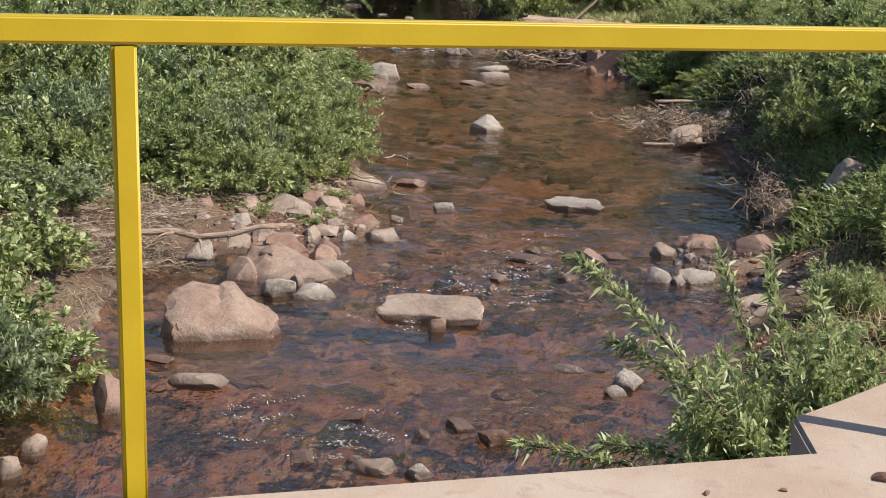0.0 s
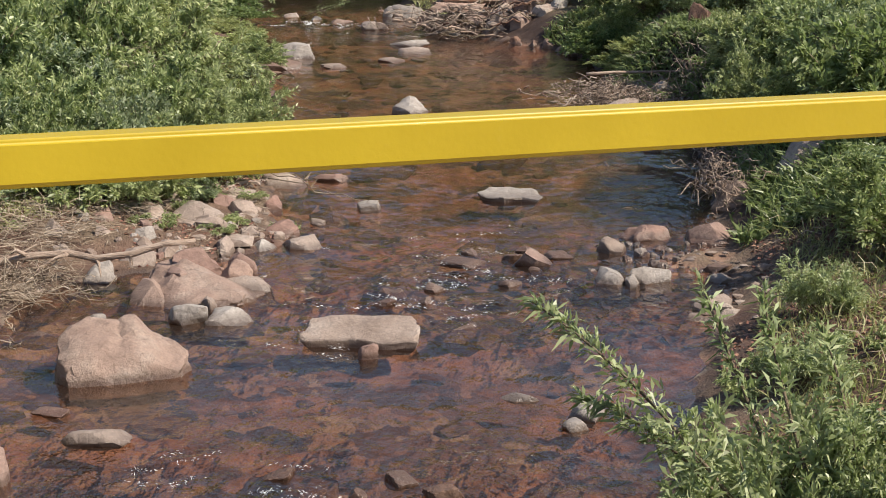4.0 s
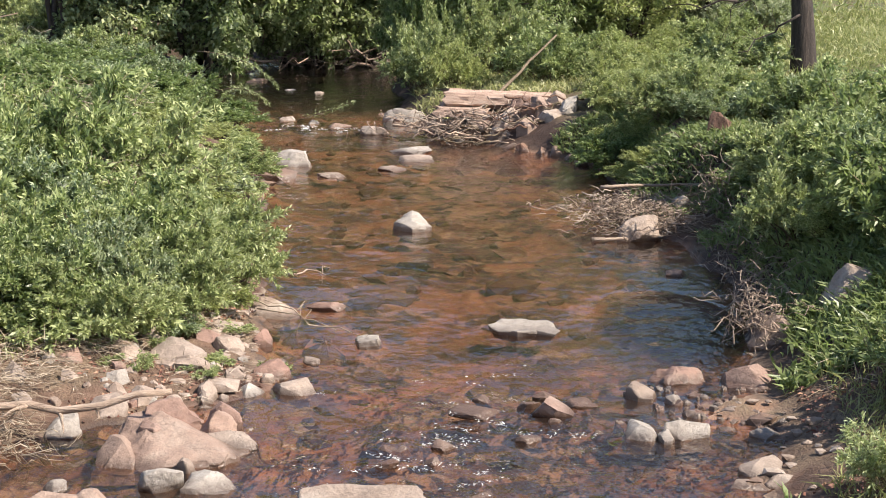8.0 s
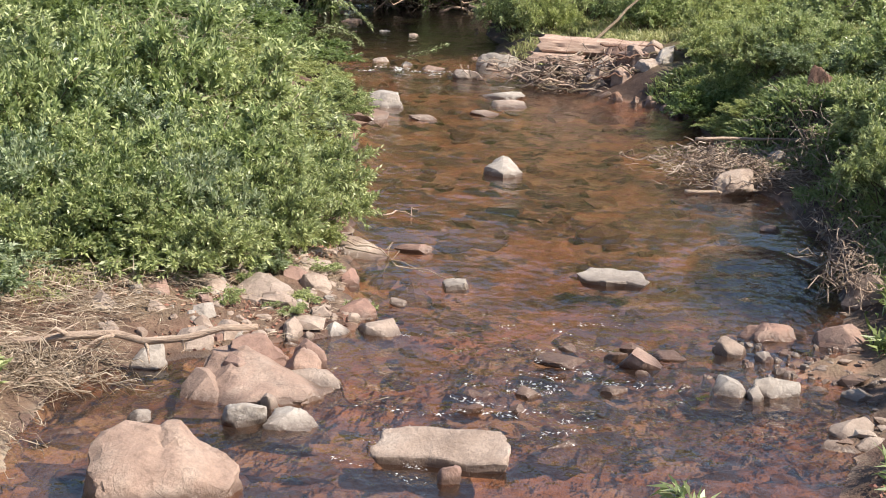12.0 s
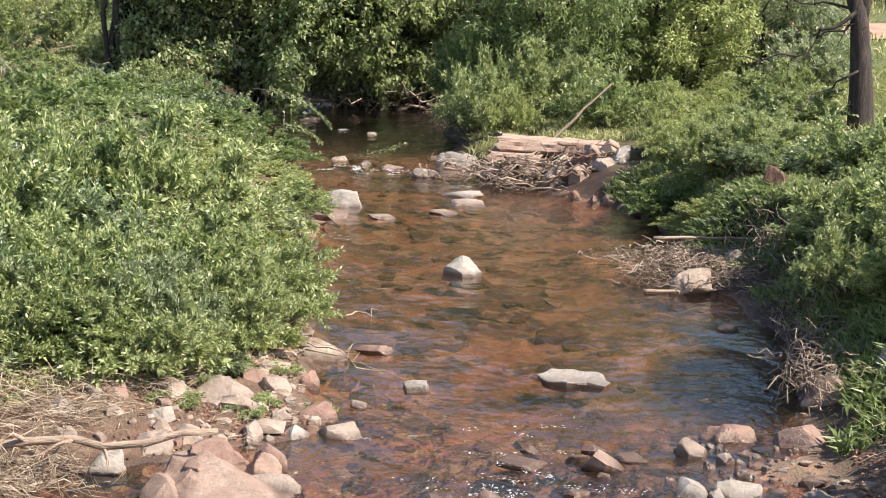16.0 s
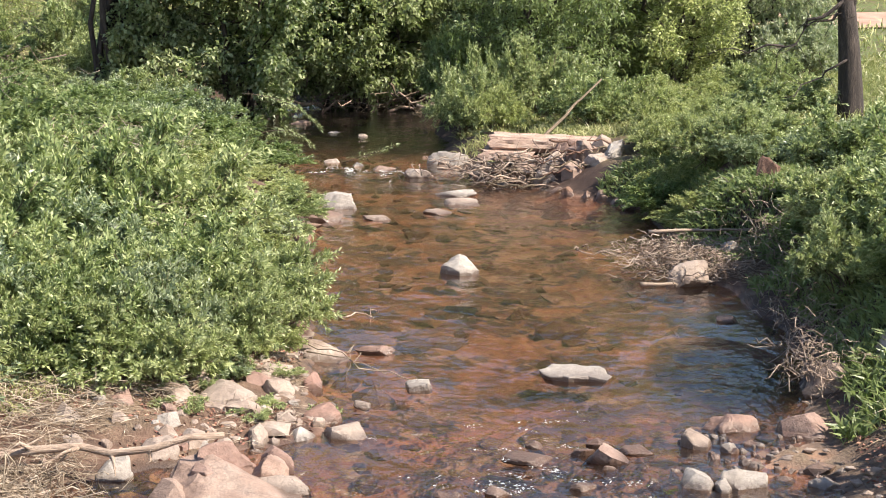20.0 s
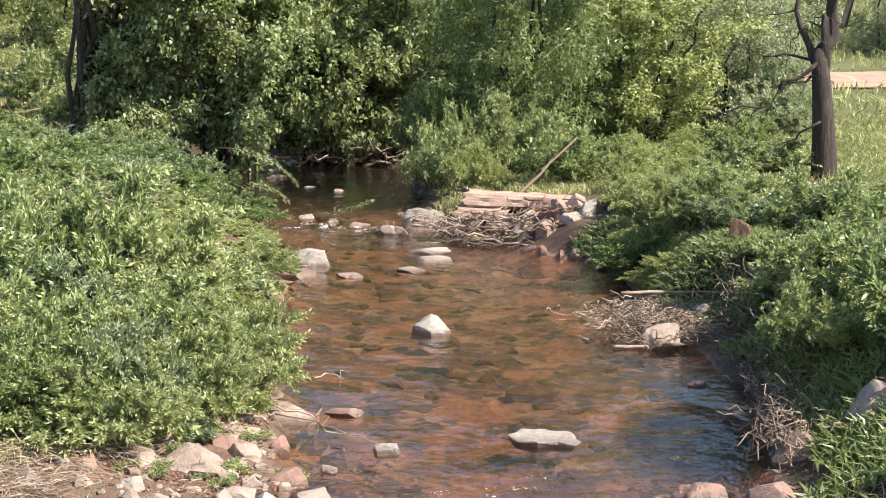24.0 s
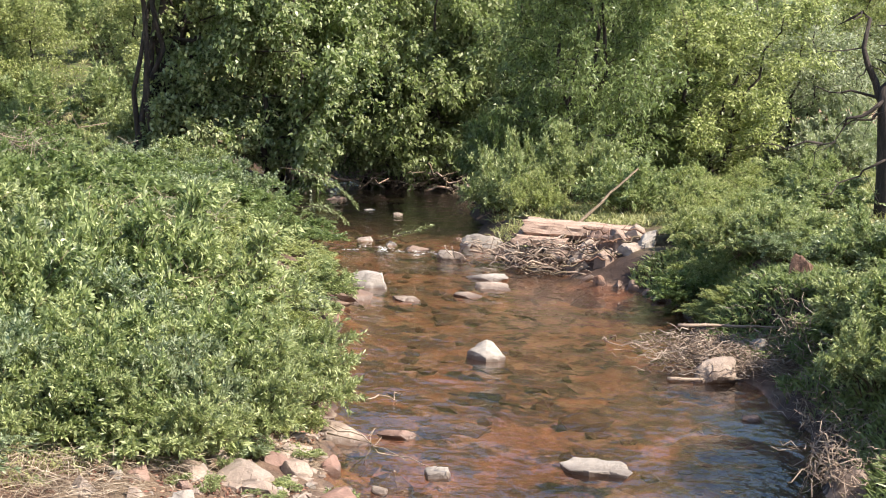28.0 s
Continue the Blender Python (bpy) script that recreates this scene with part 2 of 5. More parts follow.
TAN = rock_material("tan_rock", (0.25, 0.172, 0.13), (0.40, 0.30, 0.24), (0.51, 0.425, 0.36))
GREY = rock_material("grey_rock", (0.26, 0.22, 0.19), (0.42, 0.37, 0.325), (0.54, 0.49, 0.44))
PINK = rock_material("pink_rock", (0.23, 0.135, 0.10), (0.355, 0.23, 0.175), (0.44, 0.33, 0.265))
RED = rock_material("red_rock", (0.19, 0.09, 0.065), (0.30, 0.165, 0.125), (0.38, 0.25, 0.195))
BEDROCK = rock_material("bed_stone", (0.12, 0.07, 0.055), (0.20, 0.115, 0.08), (0.28, 0.17, 0.11))
WETROCK = rock_material("wet_rock", (0.10, 0.05, 0.03), (0.22, 0.11, 0.07), (0.28, 0.17, 0.12))
WILLOW = leaf_material("willow_leaf", (0.024, 0.042, 0.015), (0.225, 0.28, 0.105), (0.54, 0.58, 0.29), 0.36)
YOUNG = leaf_material("young_leaf", (0.05, 0.075, 0.03), (0.30, 0.36, 0.15), (0.60, 0.65, 0.38), 0.42)
BLUISH = leaf_material("blue_green_leaf", (0.024, 0.042, 0.022), (0.16, 0.21, 0.11), (0.44, 0.49, 0.32), 0.34)
BRIGHT = leaf_material("bright_leaf", (0.06, 0.08, 0.024), (0.30, 0.34, 0.115), (0.58, 0.60, 0.27), 0.4)
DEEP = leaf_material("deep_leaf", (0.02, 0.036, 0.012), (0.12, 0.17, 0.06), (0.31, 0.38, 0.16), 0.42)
SILVER = leaf_material("silver_leaf", (0.14, 0.165, 0.10), (0.28, 0.31, 0.20), (0.46, 0.49, 0.35), 0.38)
GRASS = leaf_material("grass_blade", (0.10, 0.125, 0.03), (0.25, 0.27, 0.09), (0.48, 0.44, 0.22), 0.3)
LEAFY = leaf_material("tree_leaf", (0.04, 0.07, 0.022), (0.23, 0.28, 0.125), (0.56, 0.60, 0.35), 0.5)
STRAW = straw_material("dry_straw", (0.15, 0.105, 0.07), (0.29, 0.22, 0.155), (0.46, 0.375, 0.29))
STICK = straw_material("grey_stick", (0.12, 0.08, 0.058), (0.26, 0.19, 0.145), (0.46, 0.37, 0.30))
BARK = wood_material("dark_bark", (0.01, 0.007, 0.006), (0.04, 0.028, 0.023), (0.11, 0.08, 0.068), 11, (1, 1, 0.2))
TWIG = wood_material("twig_bark", (0.07, 0.05, 0.03), (0.15, 0.11, 0.07), (0.26, 0.20, 0.14), 9)
DRIFT = wood_material("driftwood", (0.2, 0.135, 0.1), (0.37, 0.27, 0.205), (0.52, 0.41, 0.33), 5, (0.3, 3, 3))
BLEACHED = wood_material("bleached_log", (0.19, 0.11, 0.08), (0.40, 0.275, 0.215), (0.52, 0.40, 0.33), 4, (0.35, 5, 5))
STUMP = wood_material("rotten_wood", (0.05, 0.025, 0.018), (0.14, 0.072, 0.048), (0.24, 0.145, 0.10), 4, (3, 3, 1))
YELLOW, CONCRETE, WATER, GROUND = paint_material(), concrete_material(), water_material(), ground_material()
# White of the foam flecks, which also stand in for sun glints.
FOAM_GLINT = Nodes("foam_glint")
FOAM_GLINT = FOAM_GLINT.finish(FOAM_GLINT.principled((0.7, 0.69, 0.67), 0.3))

# ---- mesh builders ----


def mesh_object(name, verts, faces, material, parent=None, label="", smooth=False):
    me = bpy.data.meshes.new(name)
    me.from_pydata([tuple(v) for v in verts], [], faces)
    me.materials.append(material)
    if smooth:
        me.polygons.foreach_set("use_smooth", np.ones(len(me.polygons), bool))
    me.update()
    ob = new(name, me)
    ob.parent = parent
    if label:
        ob["label"] = label
    return ob


def part(name, bm, material, parent, label=""):
    me = bpy.data.meshes.new(name)
    bm.to_mesh(me)
    bm.free()
    me.materials.append(material)
    ob = new(name, me)
    ob.parent = parent
    if label:
        ob["label"] = label
    return ob


def quads_object(name, corners, material, parent=None):
    """One mesh of loose quads; corners is an array n x 4 x 3."""
    n = len(corners)
    me = bpy.data.meshes.new(name)
    me.vertices.add(4 * n)
    me.vertices.foreach_set("co", corners.astype(np.float32).ravel())
    me.loops.add(4 * n)
    me.loops.foreach_set("vertex_index", np.arange(4 * n, dtype=np.int32))
    me.polygons.add(n)
    me.polygons.foreach_set("loop_start", np.arange(0, 4 * n, 4, dtype=np.int32))
    me.materials.append(material)
    me.update(calc_edges=True)
    ob = new(name, me)
    ob.parent = parent
    return ob


def unit(v):
    return v / np.maximum(np.linalg.norm(v, axis=-1, keepdims=True), 1e-9)


def leaf_quads(rng, p, way, length, width, curl=0.15):
    """Leaves at p that point along way: narrow quads, folded and drooping a little."""
    n = len(p)
    side = unit(np.cross(way, unit(rng.normal(size=(n, 3)) * 0.8 + np.array((0.5, -0.35, 0.65)))))
    up = np.cross(side, way)
    ln = (length * rng.uniform(0.6, 1.25, n))[:, None]
    wd = (width * rng.uniform(0.7, 1.2, n))[:, None]
    mid = p + way * ln * 0.42 + up * ln * curl * 0.4
    tip = p + way * ln - np.array((0, 0, 1)) * ln * curl
    return np.stack((p, mid + side * wd / 2, tip, mid - side * wd / 2), axis=1)


class Tubes:
    """Collects tapered round sticks into one mesh."""

    def __init__(self):
        self.v, self.f = [], []

    def add(self, pts, r0, r1, sides=5):
        pts = [Vector(p) for p in pts]
        start = len(self.v)
        for i, p in enumerate(pts):
            way = (pts[min(i + 1, len(pts) - 1)] - pts[max(i - 1, 0)]).normalized()
            a = way.orthogonal().normalized()
            b = way.cross(a)
            r = r0 + (r1 - r0) * i / (len(pts) - 1)
            for k in range(sides):
                t = 2 * math.pi * k / sides
                self.v.append(p + (a * math.cos(t) + b * math.sin(t)) * r)
        for i in range(len(pts) - 1):
            for k in range(sides):
                a, b = start + i * sides + k, start + i * sides + (k + 1) % sides
                self.f.append((a, b, b + sides, a + sides))
        self.f.append(tuple(range(start, start + sides))[::-1])
        self.f.append(tuple(range(start + (len(pts) - 1) * sides, start + len(pts) * sides)))
        return self

    def make(self, name, material, parent=None, label="", smooth=True):
        return mesh_object(name, self.v, self.f, material, parent, label, smooth)


def bend(rng, a, b, wobble, n=6):
    a, b = Vector(a), Vector(b)
    ln = (b - a).length
    out = []
    for i in range(n):
        t = i / (n - 1)
        o = Vector(rng.normal(size=3)) * wobble * ln * (math.sin(math.pi * t) * 0.6 + 0.25 * t)
        out.append(a.lerp(b, t) + (o if 0 < i else Vector()))
    return out


_W = np.random.RandomState(5)
_K = [(_W.normal(size=2) * s, _W.uniform(0, 6.28), s) for s in (0.5, 0.7, 1.1, 1.7, 2.6, 4.1, 6.0, 9.0) for _ in range(3)]


def wave(x, y):
    """Smooth uneven relief, about -1 to 1."""
    return sum(np.sin(k[0] * x + k[1] * y + p) / (0.6 + s) for k, p, s in _K) / 3.2


# ---- the lie of the land ----
LEFT_Y = (-12, 2, 4.4, 6, 7.5, 8.6, 9.4, 10.4, 11.5, 14.6, 17.7, 21.5, 27.4, 31, 35.6, 42, 47, 52, 60, 90)
LEFT_X = (-2.3, -2.6, -2.6, -2.6, -2.5, -2.4, -1.3, -0.5, -0.4, -0.7, -1.0, -1.1, -1.9, -2.4, -3.7, -4.4, -4.6, -9, -16, -40)
RIGHT_Y = (-12, 2, 3.6, 5, 7.6, 9.5, 12.4, 15.3, 18, 19, 21, 23.8, 26, 29.3, 32, 33.5, 38.6, 45, 48, 52, 60, 90)
RIGHT_X = (1.8, 2.0, 2.4, 3.0, 3.8, 4.3, 4.6, 4.9, 4.7, 4.0, 4.3, 4.6, 4.5, 2.3, 1.1, 0.7, 0.8, 0.7, -1.5, -5, -12, -36)


def shore(y):
    return np.interp(y, LEFT_Y, LEFT_X), np.interp(y, RIGHT_Y, RIGHT_X)


def land(x, y):
    """Height of the ground."""
    x, y = np.asarray(x, float), np.asarray(y, float)
    xl, xr = shore(y)
    w = wave(x, y)
    dl, dr = xl - x + 0.12 * w, x - xr + 0.12 * w
    inside = np.minimum(-dl, -dr)
    bed = -0.05 - 0.2 * (1 - np.exp(-np.maximum(inside, 0) / 0.6)) + 0.05 * w + 0.14 * np.clip((y - 29) / 4, 0, 1)
    for cx, cy, rx, ry, up in ((3.7, 9.75, 0.65, 0.75, 0.2), (3.75, 7.9, 0.4, 0.4, 0.12), (-0.95, 8.7, 0.75, 0.6, 0.2), (-0.4, 10.6, 0.5, 0.7, 0.12)):
        bed = bed + up * np.exp(-((x - cx) / rx) ** 2 - ((y - cy) / ry) ** 2)
    d = np.maximum(dl, 0)
    left = 0.02 + 0.26 * (1 - np.exp(-d / 1.2)) + (0.04 + 0.06 * np.clip((y - 14) / 10, 0, 1)) * np.minimum(d, 14) + 0.08 * w * np.minimum(d, 1)
    d = np.maximum(dr, 0)
    steep = np.clip((y - 9) / 4, 0, 1) * np.clip((30 - y) / 4, 0.35, 1)
    shelf = 1.25 * np.exp(-((y - 19.1) / 1.7) ** 4)
    ds = np.maximum(d - shelf, 0)
    right = 0.02 + 0.16 * np.minimum(d, shelf) + (0.45 + 0.6 * steep) * (1 - np.exp(-(ds / (1.3 - 0.55 * steep)) ** (1 + steep))) + 0.07 * np.minimum(d, 20) + 0.08 * w * np.minimum(d, 1)
    near = np.clip((3.5 - y) / 6.5, 0, 1)
    near = near * near * (3 - 2 * near)
    right = right + near * np.clip(dr / 1.2, 0, 1) * (2.32 - right)
    left = left + near * np.clip(dl / 1.5, 0, 1) * (2.32 - left)
    z = np.where(dl > 0, left, np.where(dr > 0, right, bed))
    far = np.maximum(y - 52, 0)
    return z + 0.09 * np.minimum(far, 220) + 0.03 * np.maximum(np.abs(x) - 25, 0)


def axis(*spans):
    return np.unique(np.concatenate([np.arange(a, b, s) for a, b, s in spans]))


gx = axis((-240, -40, 20), (-40, -12, 2), (-12, -5, 0.35), (-5, 6, 0.13), (6, 12, 0.35), (12, 40, 2), (40, 261, 20))
gy = axis((-60, -12, 6), (-12, 1, 0.4), (1, 14, 0.13), (14, 34, 0.2), (34, 52, 0.35), (52, 80, 2), (80, 340, 20))
GX, GY = np.meshgrid(gx, gy)
GZ = land(GX, GY) + np.where((np.abs(GX) < 12) & (GY < 52), 0.02 * np.random.RandomState(2).normal(size=GX.shape), 0)
nx, ny = len(gx), len(gy)
grid = [(j * nx + i, j * nx + i + 1, (j + 1) * nx + i + 1, (j + 1) * nx + i) for j in range(ny - 1) for i in range(nx - 1)]
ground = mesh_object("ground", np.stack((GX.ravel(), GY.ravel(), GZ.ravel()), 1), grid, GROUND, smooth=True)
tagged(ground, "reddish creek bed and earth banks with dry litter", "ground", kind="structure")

wx, wy = axis((-16, 6.5, 0.25)), axis((-12, 62, 0.25))
WX, WY = np.meshgrid(wx, wy)
rapid = np.exp(-((WY - 9.2) / 1.6) ** 2) + 0.8 * np.exp(-((WY - 31) / 1.5) ** 2)
WZ = 0.14 * np.clip((WY - 29.5) / 3, 0, 1) + (0.008 + 0.02 * rapid) * wave(WX * 2.6, WY * 2.6)
nx = len(wx)
grid = [(j * nx + i, j * nx + i + 1, (j + 1) * nx + i + 1, (j + 1) * nx + i) for j in range(len(wy) - 1) for i in range(nx - 1)]
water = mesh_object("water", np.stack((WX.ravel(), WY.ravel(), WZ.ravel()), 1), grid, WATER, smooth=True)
tagged(water, "shallow clear brown creek water with small ripples", "water", kind="structure")

# ---- the bridge: deck and railing ----
RAIL_TURN = math.atan(0.315)


def on_rail(x):
    return -3.765 + 0.315 * (x - 1.386)


def slab_object(name, outline, z0, z1, material):
    bm = bmesh.new()
    f = bm.faces.new([bm.verts.new((x, y, z1)) for x, y in outline])
    if f.normal.z < 0:
        f.normal_flip()
    low = bmesh.ops.extrude_face_region(bm, geom=[f])["geom"]
    bmesh.ops.translate(bm, verts=[v for v in low if isinstance(v, bmesh.types.BMVert)], vec=(0, 0, z0 - z1))
    bmesh.ops.recalc_face_normals(bm, faces=bm.faces)
    bmesh.ops.bevel(bm, geom=[e for e in bm.edges], offset=0.012, segments=2, affect="EDGES")
    return part(name, bm, material, None)


def deck_edge(x):
    return -3.755 + 0.335 * (x - 1.386)


deck = slab_object("bridge_deck", [(-30, deck_edge(-30)), (1.88, deck_edge(1.88)), (1.88, -3.29), (2.05, -3.11), (2.27, -2.86), (2.55, -2.46), (3.3, -1.45), (4.6, 0.2),
                                   (9, 1.4), (30, 8), (30, -2), (8, -9), (-30, -20)], 2.3, 2.6, CONCRETE)
tagged(deck, "sunlit pinkish concrete bridge deck with a flared wing", "bridge", kind="structure")


def tube_bar(name, size, length, along, parent):
    """A square steel tube with rounded edges, centred, along x or z."""
    bm = bmesh.new()
    bmesh.ops.create_cube(bm, size=1)
    bmesh.ops.scale(bm, verts=bm.verts, vec=(length, *size) if along == "x" else (*size, length))
    keep = [e for e in bm.edges if abs((e.verts[0].co - e.verts[1].co).length - length) < 1e-5]
    bmesh.ops.bevel(bm, geom=keep, offset=0.007, segments=4, affect="EDGES")
    for f in bm.faces:
        f.smooth = f.calc_area() < 0.02 * length
    return part(name, bm, YELLOW, parent)


railing = new("railing")
railing.matrix_world = Matrix.Translation((0.15, on_rail(0.15), 2.6)) @ pose(0, 0, 0, 0, 0, math.degrees(RAIL_TURN))
tagged(railing, "yellow painted square steel tube railing on the bridge edge", "railing")
top = tube_bar("top_rail", (0.05, 0.062), 18.0, "x", railing)
top.location = (0, 0.025, 1.107)
for k in range(-4, 5):
    p = tube_bar("post", (0.056, 0.056), 1.32 if k != 1 else 1.077, "z", railing)
    p.rotation_euler = (0, radians(-1.4 if k == 0 else 0), 0)
    p.location = (k * 2.232 + (0.012 if k == 0 else 0), 0.029, 1.0725 - (0.66 if k != 1 else 0.5385))

# ---- stones ----


def rock(name, label, x, y, w, h, material, depth=0.0, turn=0.0, seed=0, angular=0.6, lean=0.0, level=3, category="rock", sink=0.35, group="stones in the creek", z=None, cuts=(), taper=None, crest=(), block=False, rise=0.0):
    """A stone w wide and h high over the water or ground at its front foot (x, y). cuts: planes (nx, nz, d) that slice its silhouette; crest: (u, height) along its width; block: squared-off; rise: how much lower the front is than the back."""
    rng = np.random.RandomState(seed)
    angular = 0.4 + 0.58 * angular
    level = max(level, 4 if w > 0.27 else 3, 5 if w > 0.55 and y < 10 else 3)
    bm = bmesh.new()
    bmesh.ops.create_icosphere(bm, subdivisions=level, radius=1)
    v = unit(np.array([u.co for u in bm.verts]))
    tilt = Euler(rng.normal(size=3) * (0.4, 0.4, 0.8)).to_matrix()
    n = np.vstack((unit(rng.normal(size=(7, 3)) + (0, 0, 0.3)), [tilt @ Vector(a) for a in ((1, 0, 0), (-1, 0, 0), (0, 1, 0), (0, -1, 0), (0, 0, 1))], (0, 0, -1)))
    d = np.concatenate((rng.uniform(0.55, 0.95, 7), rng.uniform(0.5, 0.95, 5), (0.7,)))
    if block:
        n = np.vstack((unit(np.array(((1, 0, 0), (-1, 0, 0), (0, 1, 0), (0, -1, 0), (0, 0, 1), (0, 0, -1))) + rng.normal(size=(6, 3)) * 0.13), unit(rng.normal(size=(5, 3)) * (1, 1, 0.5) + (0, 0, 0.4))))
        d = np.concatenate((np.full(6, 0.6), rng.uniform(0.76, 0.92, 5)))
        angular = 0.96
    dots = v @ n.T
    r = np.min(np.where(dots > 0.05, d / np.maximum(dots, 0.05), 9), axis=1)
    soft = (1 - angular) * 0.55
    r = (1 - soft) * np.minimum(r, 1.0 if block else 1.6) + soft * 0.75
    v = v * r[:, None]
    lo, hi = v.min(0), v.max(0)
    v = (v - (lo + hi) / 2) / (hi - lo)
    t = rng.uniform(0.05, 0.3) * (0.4 + angular) if taper is None else taper
    v[:, :2] = v[:, :2] * (1 - t * np.clip(v[:, 2:] + 0.1, -0.3, 0.6)) + np.clip(v[:, 2:], -0.3, 0.5) * rng.normal(size=2) * 0.25 * angular
    for nx, nz, dist in cuts:
        over = np.maximum(v[:, 0] * nx + v[:, 2] * nz - dist, 0)
        v[:, 0] -= over * nx
        v[:, 2] -= over * nz
    if crest:
        v[:, 2] = (v[:, 2] + 0.5) * np.interp(v[:, 0], *zip(*crest)) * (1 - rise * np.clip(0.5 - v[:, 1], 0, 1)) - 0.5
    off = rng.uniform(0, 50, 3)
    push = []
    for p in v:
        q = Vector(p * (1, 0.8, max(0.3, min(1.0, h / w))) * (3.2 + 1.2 * angular) + off)
        near = noise.voronoi(q * 0.8)[0]
        crack = max(0.0, 1 - (near[1] - near[0]) / 0.09)
        push.append((0.045 * noise.fractal(q, 1.0, 2.0, 5) - 0.03 * angular * crack * crack,))
    v = v + unit(v) * np.array(push)
    lo, hi = v.min(0), v.max(0)
    v = (v - (lo + hi) / 2) / (hi - lo)
    depth = depth or w * 0.75
    h = max(min(0.045, 0.4 * w), h - 0.13 * depth)
    tall = h / (1 - sink)
    v = v * (w, depth, tall)
    for u, c in zip(bm.verts, v):
        u.co = c
    for f in bm.faces:
        f.smooth = True
    ob = part(name, bm, material, None)
    ob.data.set_sharp_from_angle(angle=radians(22 + 50 * (1 - angular)))
    base = 0.0 if z is None else z
    ob.matrix_world = pose(x, y + depth * 0.42, base + h - tall / 2, lean, 0, turn)
    return tagged(ob, label, category, group)


def ragged(rng, n=6, jag=0.34):
    """An uneven outline of n corners round the middle, about 1 across."""
    a = (np.arange(n) + rng.uniform(-0.3, 0.3, n)) * 2 * math.pi / n
    r = 0.5 * (1 - jag * rng.rand(n))
    return tuple(zip(np.cos(a) * r, np.sin(a) * r))


def slab(name, label, x, y, w, depth, front, back, material, outline=None, side=0.0, crown=0.03, turn=0.0, seed=0, base=-0.1, group="stones in the creek", category="rock", rough=0.018, round_off=0.014, steps=0.012, flat=0.62, broken=1.0, flare=1.1, crest=()):
    """A flat stone or slab: its outline round (x, y), w by depth, with a top that rises from front to back and by side across, broken edges and a foot at base."""
    rng = np.random.RandomState(seed)
    front, back = front * flat, back * flat
    corners = np.array(outline if outline is not None else ragged(rng))
    angle = np.arctan2(corners[:, 1], corners[:, 0])
    corners = corners[np.argsort(angle)]
    loop = np.vstack((corners, corners[:1]))
    n = 56
    rim = []
    for k in range(n):
        d = np.array((math.cos(2 * math.pi * k / n - math.pi), math.sin(2 * math.pi * k / n - math.pi)))
        best = 0.2
        for a, b in zip(loop[:-1], loop[1:]):
            e = b - a
            det = d[0] * -e[1] + d[1] * e[0]
            if abs(det) > 1e-9:
                t = (a[0] * -e[1] + a[1] * e[0]) / det
                u = (d[0] * a[1] - d[1] * a[0]) / det
                if t > 0 and -0.001 <= u <= 1.001:
                    best = t
        rim.append(d * best)
    rim = np.array(rim)
    off = rng.uniform(0, 60, 3)
    dip = unit(rng.normal(size=(4, 2)))
    facet = rng.normal(size=(5, 2)) * (0.3 * w + 0.35 * (back - front))
    lid = rng.uniform(0.0, 0.07, 5) * w
    cutoff = rng.uniform(0.1, 0.4, 4)

    def top(q):
        ridge = float(np.interp(q[0], *zip(*crest))) if crest else 1.0
        z = front + (back - front) * (q[1] + 0.5) ** (0.75 if crest else 1.0) * ridge + side * q[0] + crown * (1 - 3.2 * float(q @ q))
        c = Vector((q[0] * w * 5, q[1] * depth * 5, 0)) + Vector(off)
        z += rough * 1.6 * noise.fractal(c, 1.0, 2.0, 5)
        if broken:
            z = min(z, min(front + (back - front) * (q[1] * 0.8 + 0.5) + h + float(q @ g) for g, h in zip(facet, lid)) + 0.04 * w)
        z = max(z, front * 0.4)
        for g, limit in zip(dip, cutoff):
            z -= steps * max(0.0, min(1.0, (float(q @ g) - limit) / 0.05))
        return z

    verts, faces = [(0.0, 0.0, top(np.zeros(2)))], []
    rings = [(0.22, 0), (0.45, 0), (0.66, 0), (0.83, 0), (0.93, 0), (0.985, 0.4), (1.0, 1.0), (1.0 + 0.1 * (flare - 1), 2.0), (1.0 + 0.3 * (flare - 1), 3.2), (flare, 99)]
    for f, down in rings:
        for k in range(n):
            q = rim[k] * f
            c = Vector((q[0] * w * 7, q[1] * depth * 7, down * 0.3)) + Vector(off)
            wob = 1 + (0.09 * noise.fractal(c, 1.0, 2.0, 4) if f > 0.9 else 0)
            z = top(rim[k] * min(f, 1)) - round_off * down
            if down:
                z = max(z, base) if down < 50 else base
            verts.append((q[0] * w * wob, q[1] * depth * wob, z))
    faces += [(0, 1 + k, 1 + (k + 1) % n) for k in range(n)]
    for r in range(len(rings) - 1):
        for k in range(n):
            a, b = 1 + r * n + k, 1 + r * n + (k + 1) % n
            faces.append((a, a + n, b + n, b))
    faces.append(tuple(1 + (len(rings) - 1) * n + k for k in range(n)))
    ob = mesh_object(name, verts, faces, material, None, "", True)
    ob.data.set_sharp_from_angle(angle=radians(20))
    ob.matrix_world = pose(x, y, 0, 0, 0, turn)
    return tagged(ob, label, category, group)


